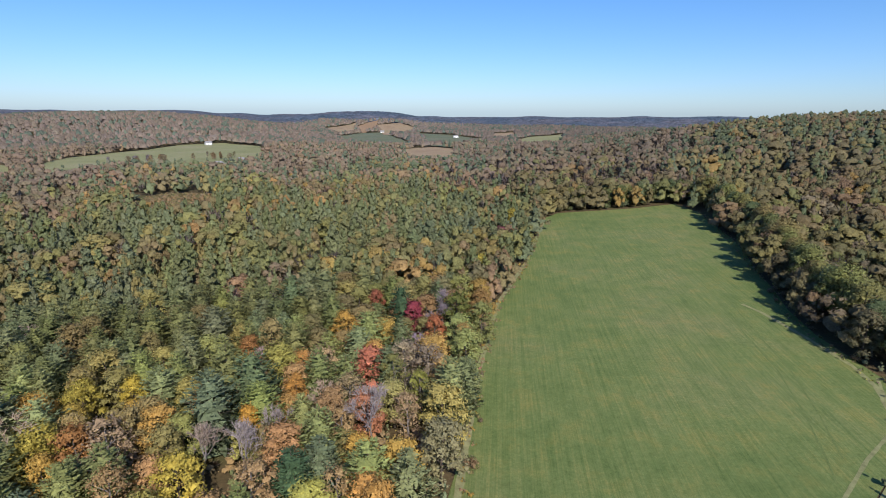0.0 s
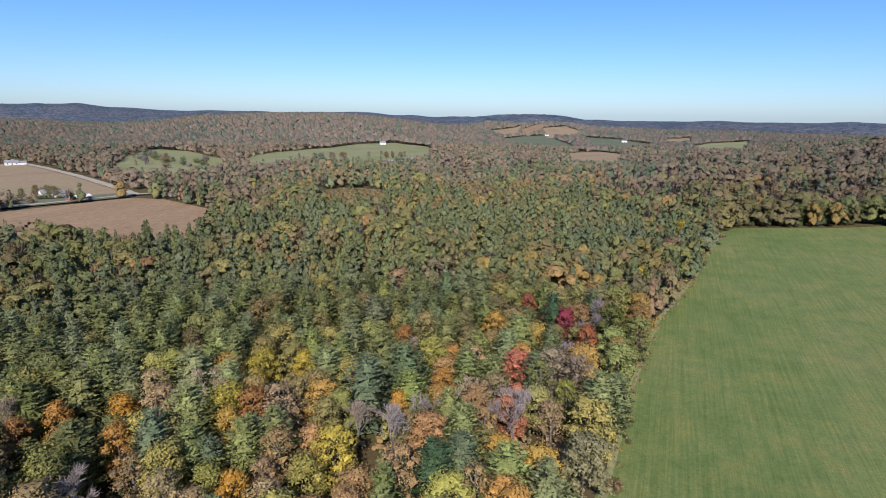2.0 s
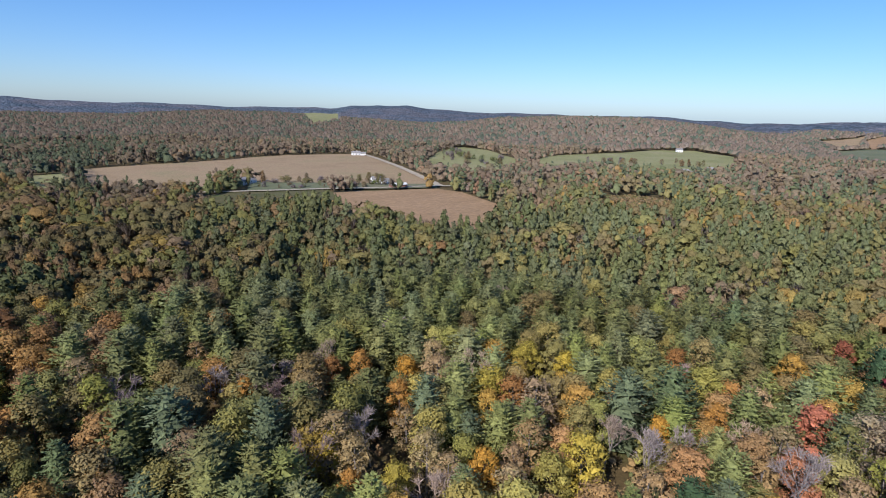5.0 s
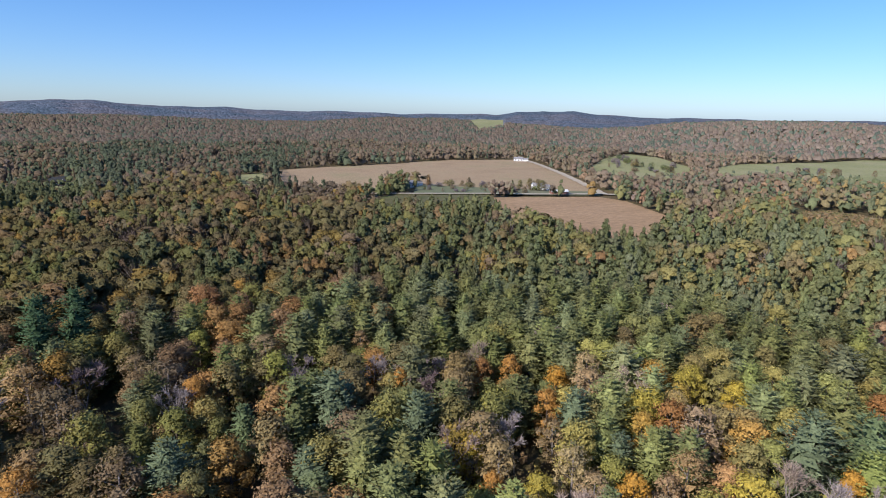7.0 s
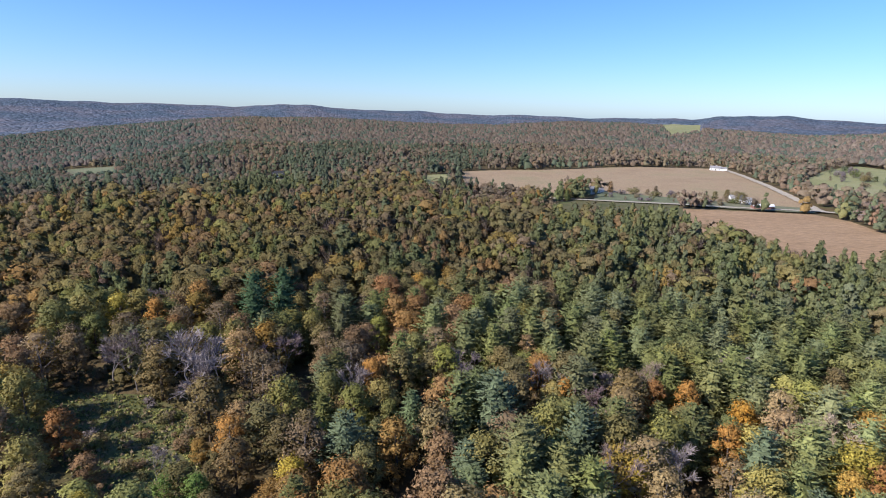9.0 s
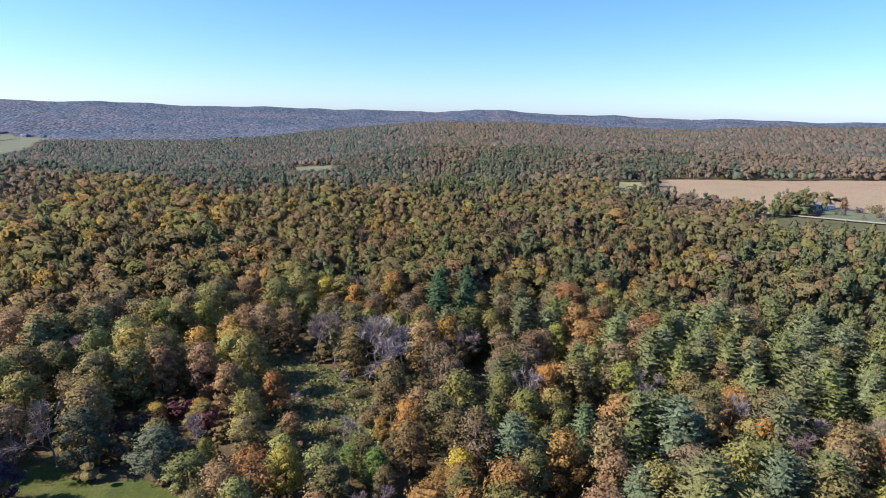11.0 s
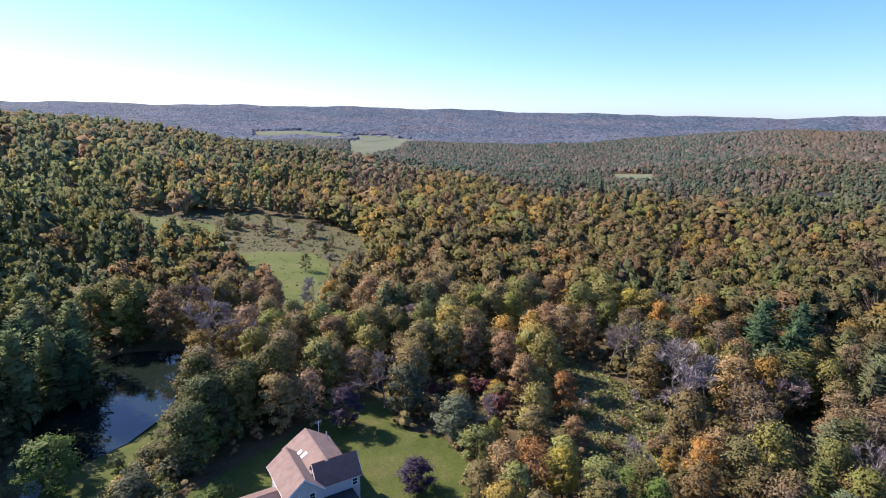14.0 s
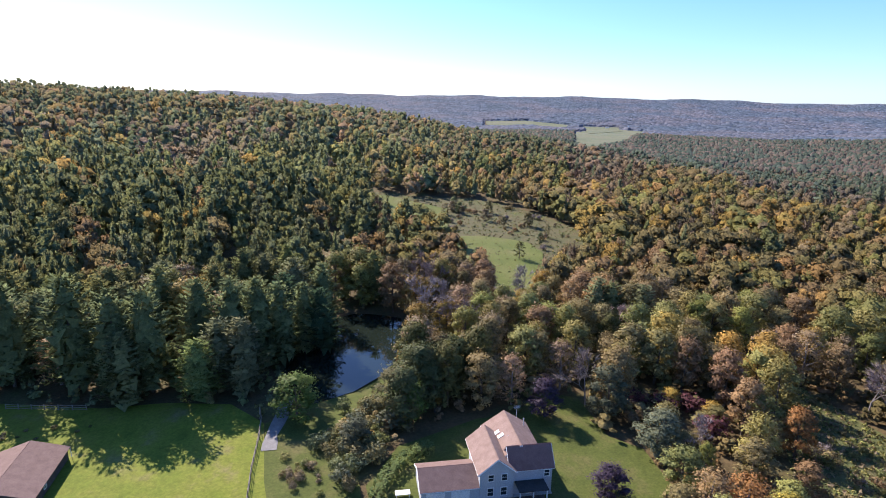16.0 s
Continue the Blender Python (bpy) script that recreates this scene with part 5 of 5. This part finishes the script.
def window(root, x, y, z, w, h, face, deep=0.06):
    """A sash window on a wall that faces -y, +y, -x or +x: frame, panes, bar."""
    def put(name, a0, b0, a1, b1, d0, d1, mat, parent):
        if face in "-y +y".split():
            s = -1 if face == "-y" else 1
            ys = sorted((y + s * d0, y + s * d1))
            return part(name, box(x + a0, ys[0], z + b0, x + a1, ys[1], z + b1), mat, parent)
        s = -1 if face == "-x" else 1
        xs = sorted((x + s * d0, x + s * d1))
        return part(name, box(xs[0], y + a0, z + b0, xs[1], y + a1, z + b1), mat, parent)
    t = 0.09
    win = put("window", -w / 2 - t, -t, w / 2 + t, 0, 0.0, deep + 0.03, WHITE, root)
    put("frame", -w / 2 - t, h, w / 2 + t, h + t, 0, deep + 0.02, WHITE, win)
    put("frame", -w / 2 - t, 0, -w / 2, h, 0, deep, WHITE, win)
    put("frame", w / 2, 0, w / 2 + t, h, 0, deep, WHITE, win)
    put("pane", -w / 2, 0, w / 2, h / 2 - 0.03, 0.005, 0.02, GLASS, win)
    put("pane", -w / 2, h / 2 + 0.03, w / 2, h, 0.005, 0.02, GLASS, win)
    put("sash_bar", -w / 2, h / 2 - 0.03, w / 2, h / 2 + 0.03, 0.005, deep - 0.01, WHITE, win)
    return win


# the house below: local x runs along its front, y away from it
HOUSE_TURN = math.degrees(math.atan2(0.294, -0.956))
house = new("house")
house.matrix_basis = pose(HX, HY, 0, 0, 0, HOUSE_TURN)
part("wall", gable_walls(0, 0, 5.6, 8.2, 5.2, 7.5, "y"), SIDING, house)
gable_roof(house, 0, 0, 5.6, 9.4, 5.2, 7.5, "y", SHINGLE, WHITE)
part("wall", gable_walls(3.55, 2.7, 11.25, 13.0, 5.2, 7.75, "y"), SIDING, house)
gable_roof(house, 3.55, 2.9, 11.25, 13.0, 5.2, 7.75, "y", SHINGLE, WHITE)
part("wall", gable_walls(5.65, 0.5, 12.2, 4.9, 5.1, 7.7, "x"), SIDING, house)
gable_roof(house, 5.2, 0.5, 12.2, 4.9, 5.1, 7.7, "x", RED_SHINGLE, WHITE, 0.3)
part("wall", gable_walls(-9.4, 0, -0.05, 7.0, 2.7, 4.4, "x"), SIDING, house)
gable_roof(house, -9.4, 0, -0.3, 7.0, 2.7, 4.4, "x", OLD_SHINGLE, WHITE, 0.25)
part("porch_roof", box(5.9, -2.3, 2.65, 10.8, 0.46, 2.85, 0.03), RUBBER, house, "flat dark porch roof")
for px_ in (6.1, 8.3, 10.55):
    part("porch_post", box(px_ - 0.08, -2.2, 0, px_ + 0.08, -2.04, 2.65), WHITE, house)
part("porch_floor", box(5.9, -2.3, -0.2, 10.8, 0.46, 0.18), DARKWOOD, house)
part("foundation", box(-9.46, -0.06, -0.4, 12.26, 0.5, 0.3), STONE, house)
for wx in (1.8, 4.0):
    window(house, wx, 0, 3.55, 0.85, 1.15, "-y")
    window(house, wx, 0, 0.85, 0.95, 1.4, "-y")
window(house, 11.3, 0.5, 3.3, 0.85, 1.1, "-y")
for wy in (2.0, 3.4):
    window(house, 12.2, wy, 1.0, 0.85, 1.3, "+x")
for wy in (6.5, 9.0, 11.5):
    window(house, 11.25, wy, 3.2, 0.85, 1.2, "+x")
window(house, 0, 4.2, 3.5, 0.85, 1.15, "-x")
part("door", box(7.9, 0.38, 0.18, 8.85, 0.5, 2.25, 0.02), WHITE, house, "white porch door")
part("garage_door", box(-8.6, -0.07, 0.05, -5.6, 0.0, 2.3, 0.02), WHITE, house, "white garage door")
part("garage_door", box(-4.6, -0.07, 0.05, -1.6, 0.0, 2.3, 0.02), WHITE, house, "white garage door")
k_ = (7.75 - 5.2) / 3.85
for u_, v_ in ((4.9, 8.9), (5.3, 7.55)):
    z_ = 5.2 + (u_ - 3.55) * k_ + 0.2
    sky_ = part("skylight", slab([(u_ - 0.5, v_ - 0.38, z_ - 0.5 * k_), (u_ - 0.5, v_ + 0.38, z_ - 0.5 * k_), (u_ + 0.5, v_ + 0.38, z_ + 0.5 * k_), (u_ + 0.5, v_ - 0.38, z_ + 0.5 * k_)], 0.1), WHITE, house, "white skylight")
    # pale matte pane: its bright reflection is painted, not mirrored
    part("pane", slab([(u_ - 0.42, v_ - 0.3, z_ + 0.11 - 0.42 * k_), (u_ - 0.42, v_ + 0.3, z_ + 0.11 - 0.42 * k_), (u_ + 0.42, v_ + 0.3, z_ + 0.11 + 0.42 * k_), (u_ + 0.42, v_ - 0.3, z_ + 0.11 + 0.42 * k_)], 0.02), METALROOF, sky_, "pale skylight pane, bright reflection put into its colour")
for a_, b_, r_, nm, mt in (((10.6, 11.4, 5.4), (10.6, 11.4, 7.2), 0.12, "flue_pipe", METALROOF), ((9.6, 12.6, 6.0), (9.6, 12.6, 9.2), 0.035, "aerial_mast", METALROOF), ((6.3, 6.4, 6.6), (6.3, 6.4, 7.3), 0.06, "vent_pipe", WHITE)):
    tv, tf = limb([], [], a_, b_, r_, r_, 8)
    raw_part(nm, tv, tf, mt, house)
for k_ in range(4):
    tv, tf = limb([], [], (9.0, 12.6, 8.6 + k_ * 0.15), (10.2, 12.6, 8.6 + k_ * 0.15), 0.015, 0.015, 4)
    raw_part("aerial_rod", tv, tf, METALROOF, house)
tagged(house, "pale grey-sided two-storey house with brown shingle roofs and garage", "house")

# the outbuilding at the paddock
shed = new("outbuilding")
shed.matrix_basis = pose(27.9, -93.3, 0, 0, 0, 166.7)
part("wall", gable_walls(-5.4, 0, 5.4, 13, 2.3, 4.1, "y"), DARKWOOD, shed)
gable_roof(shed, -5.4, 0, 5.4, 13, 2.3, 4.1, "y", OLD_SHINGLE, None, 0.4)
part("barn_door", box(-1.6, -0.08, 0.05, 1.6, -0.01, 2.3), DARKWOOD, shed, "dark board door")
window(shed, 5.4, 4, 1.1, 0.8, 0.8, "+x")
window(shed, -5.4, 4, 1.1, 0.8, 0.8, "-x")
tv, tf = limb([], [], (5.75, 13.3, -0.2), (5.75, 13.3, 2.2), 0.05, 0.05, 6)
raw_part("downpipe", tv, tf, METALROOF, shed)
tagged(shed, "dark board outbuilding with reddish-brown shingle roof at the paddock", "shed")


def rail_fence(line, name, words, rails=3, gap=2.5, high=1.3):
    """Posts with rails along a line; every post and rail its own part."""
    root = new(name)
    x0, y0 = line[0]
    root.matrix_basis = pose(x0, y0, float(land(x0, y0)))
    pts = []
    for (xa, ya), (xb, yb) in zip(line, line[1:]):
        k = max(1, round(math.hypot(xb - xa, yb - ya) / gap))
        pts += [(xa + (xb - xa) * i / k - x0, ya + (yb - ya) * i / k - y0) for i in range(k)]
    pts.append((line[-1][0] - x0, line[-1][1] - y0))
    rng = random.Random(len(pts))
    for i, (x, y) in enumerate(pts):
        tv, tf = limb([], [], (x, y, -0.4), (x + rng.uniform(-0.05, 0.05), y + rng.uniform(-0.05, 0.05), high + rng.uniform(-0.05, 0.12)), 0.1, 0.085, 6)
        tf.append(tuple(range(6, 12)))
        raw_part("post", tv, tf, FENCEWOOD, root)
        if i + 1 < len(pts):
            for r in range(rails):
                z = 0.35 + r * (high - 0.5) / (rails - 1)
                tv, tf = limb([], [], (x, y, z + rng.uniform(-0.05, 0.05)), (*pts[i + 1], z + rng.uniform(-0.05, 0.05)), 0.05, 0.05, 5)
                raw_part("rail", tv, tf, FENCEWOOD, root)
    return tagged(root, words, "fence")


rail_fence([(-12.6, -103), (-11.2, -97), (-8.6, -88), (-6.5, -79), (-3.5, -70)], "rail_fence", "weathered grey split-rail fence along the gravel lane")
rail_fence([(18.5, -121.5), (26, -125), (33, -128.5)], "rail_fence", "grey split-rail fence at the paddock's far edge", 3, 3.0)
gate = new("gate_post")
gate.matrix_basis = pose(-12.9, -104.2, 0)
for dx, lean in ((0, 0.3), (0.5, -0.25)):
    tv, tf = limb([], [], (dx, 0, -0.4), (dx + lean, 0.1, 2.6), 0.13, 0.09, 6)
    tf.append(tuple(range(6, 12)))
    raw_part("post", tv, tf, FENCEWOOD, gate)
tagged(gate, "two leaning weathered posts at the fence end", "post")

table = new("garden_table")
table.matrix_basis = pose(-29.6, -71.2, 0.06, 0, 0, HOUSE_TURN)
part("tabletop", box(-1.2, -0.6, 0.7, 1.2, 0.6, 0.78, 0.02), WHITE, table)
for lx in (-1.05, 1.05):
    for ly in (-0.45, 0.45):
        part("leg", box(lx - 0.05, ly - 0.05, 0, lx + 0.05, ly + 0.05, 0.7), WHITE, table)
tagged(table, "white garden table on the lawn by the garage", "table")


def farmhouse(name, words, x, y, turn, length, width, eave, rise, walls, roof, wing=None, chimney=True, cat="house"):
    """A plain gabled building far off, with windows, a door and a chimney."""
    root = new(name)
    z = float(land(x, y))
    root.matrix_basis = pose(x, y, z + 0.6, 0, 0, turn)
    a, b = length / 2, width / 2
    part("wall", gable_walls(-a, -b, a, b, eave, eave + rise, "x"), walls, root)
    part("foundation", box(-a - 0.1, -b - 0.1, -1.6, a + 0.1, b + 0.1, 0.2), STONE, root)
    gable_roof(root, -a, -b, a, b, eave, eave + rise, "x", roof, None, 0.4, 0.16)
    if cat == "house":
        n = int(length / 3.2)
        for i in range(n):
            wx = -a + (i + 0.5) * length / n
            for lev in range(1 if eave < 4 else 2):
                for face, yy in (("-y", -b), ("+y", b)):
                    if lev == 0 and i == n // 2:
                        part("door", box(wx - 0.5, min(yy, yy * 1.02), 0.1, wx + 0.5, max(yy, yy * 1.02), 2.2), DARKWOOD, root)
                    else:
                        window(root, wx, yy, 1.0 + 2.7 * lev, 0.95, 1.3, face)
    else:
        part("barn_door", box(-1.8, -b - 0.1, 0, 1.8, -b - 0.01, 3.0), DARKWOOD, root)
    if wing:
        wl, ww, we = wing
        part("wall", gable_walls(a + 0.05, -ww / 2, a + wl, ww / 2, we, we + 1.6, "x"), walls, root)
        gable_roof(root, a + 0.05, -ww / 2, a + wl, ww / 2, we, we + 1.6, "x", roof, None, 0.3, 0.14)
    if chimney:
        part("chimney", box(-0.4, 0.3, eave + rise - 0.8, 0.3, 1.0, eave + rise + 1.0), OLD_SHINGLE, root)
    return tagged(root, words, cat)


farmhouse("farmhouse", "long white single-storey house among small trees", -431, 201, 115, 15, 8, 3.2, 2.2, WHITE, GREYROOF, (6, 6, 2.6))
farmhouse("farmhouse", "white two-storey farmhouse beside the road", -375, 293, 70, 9, 7, 3.8, 2.2, WHITE, GREYROOF, (6, 6, 2.8))
farmhouse("shed", "long low dark red shed with a pale roof by the road", -347, 293, 75, 14, 5, 2.4, 1.2, RED_SHINGLE, METALROOF, None, False, "shed")
farmhouse("farmhouse", "white house at the top of the lane", -626, 454, 60, 12, 7, 3.2, 2.2, WHITE, GREYROOF, (7, 6, 2.6))
farmhouse("barn", "grey barn with pale metal roof at the woods' edge", -240, 604, 30, 9, 7, 5, 3.2, DARKWOOD, GREYROOF, None, False, "barn")
farmhouse("farmhouse", "small white house on the pasture", -252, 700, 20, 7, 6, 2.6, 2, SIDING, GREYROOF)
farmhouse("farmhouse", "white house among far trees", -190, 772, 15, 8, 6, 3, 2.2, WHITE, GREYROOF)
farmhouse("farmhouse", "white house among far trees", -171, 784, 10, 7, 6, 3, 2.2, WHITE, GREYROOF)
farmhouse("farmhouse", "dark-roofed house in a green yard", -535, -58, 95, 14, 9, 4, 3, DARKWOOD, RUBBER)
farmhouse("farmhouse", "white farmhouse on the far hill", -179, 1658, 5, 11, 8, 4, 3, WHITE, GREYROOF)
farmhouse("barn", "pale barn on the far hill", -105, 1488, 20, 12, 8, 4, 3, SIDING, GREYROOF, None, False, "barn")
farmhouse("barn", "long white farm building on the valley floor", -1020, -1539, 130, 46, 14, 4, 3, WHITE, GREYROOF, None, False, "barn")
farmhouse("barn", "long white farm building on the valley floor", -981, -1390, 130, 34, 14, 4, 3, WHITE, GREYROOF, None, False, "barn")
farmhouse("barn", "grey farm building on the valley floor", -1064, -1437, 120, 26, 12, 5, 3, SIDING, METALROOF, None, False, "barn")
farmhouse("farmhouse", "white house beside the valley field", -1702, -1850, 120, 12, 9, 5, 3, WHITE, GREYROOF)
for fx_, fy_, turn_ in ((29, 1376, 10), (57, 1073, 40), (66, 1085, 70), (288, 1813, 20), (123, 1749, 0), (-426, 1024, 35)):
    farmhouse("farmhouse", "white house among the far valley's trees", fx_, fy_, turn_, 11, 8, 4, 2.6, WHITE, GREYROOF)
farmhouse("farmhouse", "red-roofed house in far woods", -640, -150, 100, 12, 8, 4, 3, DARKWOOD, OLD_SHINGLE)

# shrubs and small trees of the meadow, the pastures and the farmyards
rng = random.Random(77)


def scatter(poly, count, forms, heights, words, margin=1.0):
    xs, ys = [p[0] for p in poly], [p[1] for p in poly]
    done = 0
    for _ in range(count * 8):
        x, y = rng.uniform(min(xs), max(xs)), rng.uniform(min(ys), max(ys))
        if done < count and inside(x, y, poly):
            form, word = rng.choice(forms), rng.choice(words)
            plant(form, x, y, rng.uniform(*heights), rng.choice(TINTS[word]), word, rng, rng.uniform(0.9, 1.4))
            done += 1


scatter([(-142, -178), (-168, -192), (-178, -216), (-178, -240), (-160, -288), (-139, -292), (-122, -304), (-132, -262), (-118, -240), (-116, -222), (-138, -207)], 50, ["bush"], (1.0, 3.4), ["olive", "brown", "pine", "rust", "bare"])
scatter([(-146, -184), (-176, -216), (-170, -250), (-140, -280), (-122, -240), (-140, -208)], 12, ["leafy", "thin"], (5, 9), ["olive", "brown", "pine"])
scatter(PATCHES["clearing"], 45, ["bush"], (0.7, 3.2), ["ygreen", "olive", "brown", "bare", "rust"])
scatter([(-560, 540), (-620, 640), (-480, 590), (-400, 500), (-470, 475)], 26, ["leafy", "bush", "thin"], (5, 12), ["bare", "brown", "olive", "pine"])
scatter([(-404, 190), (-366, 256), (-358, 300), (-400, 318), (-440, 230)], 30, ["bush", "thin", "leafy"], (3, 8), ["olive", "brown", "pine", "bare"])
scatter([(-395, 165), (-440, 190), (-445, 222), (-430, 225), (-405, 180)], 9, ["pine", "tall"], (9, 14), ["rust", "pine", "orange"])
scatter([(-356, 268), (-385, 275), (-390, 310), (-362, 305)], 9, ["leafy", "thin", "tall"], (6, 11), ["bare", "olive", "brown"])
scatter([(-330, 620), (-390, 650), (-380, 690), (-330, 680)], 12, ["thin", "leafy"], (8, 12), ["brown", "bare", "rust"])
scatter([(-205, 545), (-228, 552), (-262, 590), (-248, 598), (-222, 580)], 16, ["thin", "leafy", "tall"], (7, 10.5), ["brown", "bare", "olive", "rust"])
scatter([(-285, 700), (-330, 720), (-330, 770), (-275, 760)], 12, ["thin", "tall"], (7, 10), ["brown", "olive", "rust"])
scatter([(2, 60), (12, 128), (20, 175), (36, 224), (62, 330), (57, 332), (30, 226), (14, 178), (5, 130), (-3, 66)], 24, ["bush"], (1.0, 3.0), ["brown", "olive", "rust", "ygreen"])
scatter([(-19, -81), (-20, -92), (-31, -96), (-40, -97), (-36, -90), (-30, -84), (-24, -80)], 30, ["bush"], (1.6, 3.4), ["pine", "olive", "ygreen"])
scatter([(-36, -87), (-40, -88.5), (-54, -90), (-58, -101), (-44, -101), (-37, -94)], 16, ["tall", "leafy"], (10, 15), ["deep"])
scatter([(70, 334), (91, 337), (140, 343), (144, 347), (91, 341), (68, 338)], 12, ["bush"], (3, 5.5), ["pine", "olive"])
scatter([(84, 74), (100, 84), (118, 112), (112, 120), (96, 94)], 8, ["bush"], (1.5, 3.5), ["olive", "brown"])
scatter([(105, 124), (108, 150), (119, 188), (113, 188), (104, 150)], 12, ["bush"], (1, 2.6), ["brown", "olive", "rust"])
scatter([(20, -112), (10, -116), (30, -120), (36, -116)], 8, ["bush"], (0.6, 1.4), ["olive", "brown"])
scatter([(-29, -101), (-40, -101), (-44, -94), (-39, -88), (-33, -84.5), (-26, -78), (-23.5, -75), (-21, -76), (-22, -88)], 40, ["bush"], (2.2, 4.2), ["pine", "olive", "spruce", "olive"])
scatter([(-14.4, -90), (-18.8, -84.1), (-19.5, -75.8), (-14.5, -78.2), (-12.5, -84)], 18, ["bush"], (0.8, 2.0), ["brown", "olive", "ygreen"])
scatter([(-88, -70), (-80, -62), (-78, -80), (-90, -88)], 14, ["bush"], (2, 4.5), ["brown", "rust", "olive"])


def weeds(label, poly, count, size, words, seed):
    """Rough growth over a patch of ground: tufts of leaning sprays, each with its own tint."""
    rng = random.Random(seed)
    xs, ys = [p[0] for p in poly], [p[1] for p in poly]
    vs, fs, ns, cs = [], [], [], []
    spots = np.array([(rng.uniform(min(xs), max(xs)), rng.uniform(min(ys), max(ys))) for _ in range(count * 4)])
    spots = spots[inside(spots[:, 0], spots[:, 1], poly)][:count]
    for (x, y), ground_z in zip(spots, land(spots[:, 0], spots[:, 1])):
        z, s, col = float(ground_z) + 0.1, size * rng.uniform(0.5, 1.3), rng.choice(TINTS[rng.choice(words)])
        for _ in range(5):
            u = rand_unit(rng)
            p = (x + u.x * s * 0.6, y + u.y * s * 0.6, z + s * rng.uniform(0.15, 0.6))
            leaf_card(vs, fs, p, u + Vector((0, 0, 0.5)), s * 0.7, rng, soft=u * 0.8 + Vector((0, 0, 0.6)), ns=ns)
            cs += [(*(v * 1.15 for v in col), 1)] * 3
    ob = link_mesh("weeds", vs, fs, CANOPY)
    ob.data.color_attributes.new("tint", "FLOAT_COLOR", "POINT").data.foreach_set("color", np.array(cs, np.float32).ravel())
    soften(ob.data, ns)
    return tagged(ob, label, "weeds", kind="stuff")


weeds("brown and green weeds of the woodland clearing", PATCHES["clearing"], 1300, 0.7, ["olive", "ygreen", "ygreen", "brown"], 31)
weeds("rough grass and low shrubs of the meadow", PATCHES["meadow"], 1700, 0.8, ["olive", "brown", "ygreen", "pine"], 32)
weeds("dry weeds along the hay field's wooded margin", [(-3, 58), (2.5, 60), (11, 126), (20.5, 174), (36, 223), (62.5, 331), (57, 333), (30, 226), (13, 178), (4, 130)], 1500, 0.75, ["brown", "olive", "yellow", "rust"], 33)
weeds("dry weeds along the hay field's shaded margin", [(100, 118), (103, 148), (107, 168), (114, 188), (134, 256), (147, 320), (150, 320), (138, 256), (119, 188), (111, 168), (107, 148), (105, 121)], 700, 0.7, ["brown", "olive", "ygreen"], 34)
weeds("sedge and low bushes of the marsh", PATCHES["marsh"], 1800, 1.6, ["brown", "rust", "olive"], 35)


def hedge(line, wide, high):
    """A clipped hedge along a line: stems inside and a dense skin of leaves."""
    rng = random.Random(9)
    root = new("hedge")
    x0, y0 = line[0]
    root.matrix_basis = pose(x0, y0, 0.1)
    cv, cf, tv, tf, nv = [], [], [], [], []
    for (xa, ya), (xb, yb) in zip(line, line[1:]):
        d = math.hypot(xb - xa, yb - ya)
        nx, ny = -(yb - ya) / d, (xb - xa) / d
        for _ in range(int(d * 70)):
            f, side, z = rng.random(), rng.uniform(-1, 1), rng.uniform(0.1, 1)
            if rng.random() < 0.5:
                z, nrm = 1.0, Vector((0, 0, 1))
            else:
                side = math.copysign(1, side)
                nrm = Vector((nx * side, ny * side, 0.2))
            s = side * wide / 2 * rng.uniform(0.85, 1.08)
            p = (xa + (xb - xa) * f + nx * s - x0, ya + (yb - ya) * f + ny * s - y0, z * high * rng.uniform(0.9, 1.06))
            leaf_card(cv, cf, p, nrm + rand_unit(rng) * 0.5, rng.uniform(0.25, 0.5), rng, soft=nrm + Vector((0, 0, 0.1)), ns=nv)
        for i in range(int(d)):
            f = i / d
            px, py = xa + (xb - xa) * f - x0, ya + (yb - ya) * f - y0
            limb(tv, tf, (px, py, -0.2), (px + rng.uniform(-0.3, 0.3), py, high * 0.8), 0.05, 0.02, 4)
    raw_part("stems", tv, tf, BARK, root, "thin brown stems")
    ob = raw_part("leaves", cv, cf, LEAF, root, normals=nv)
    ob.color = (0.1, 0.135, 0.045, 1)
    return tagged(root, "clipped dark green hedge bordering the lawn by the garage", "hedge")


hedge([(-24.5, -71), (-27, -74), (-30, -77), (-34, -79.4), (-39, -80.2)], 2.2, 1.9)
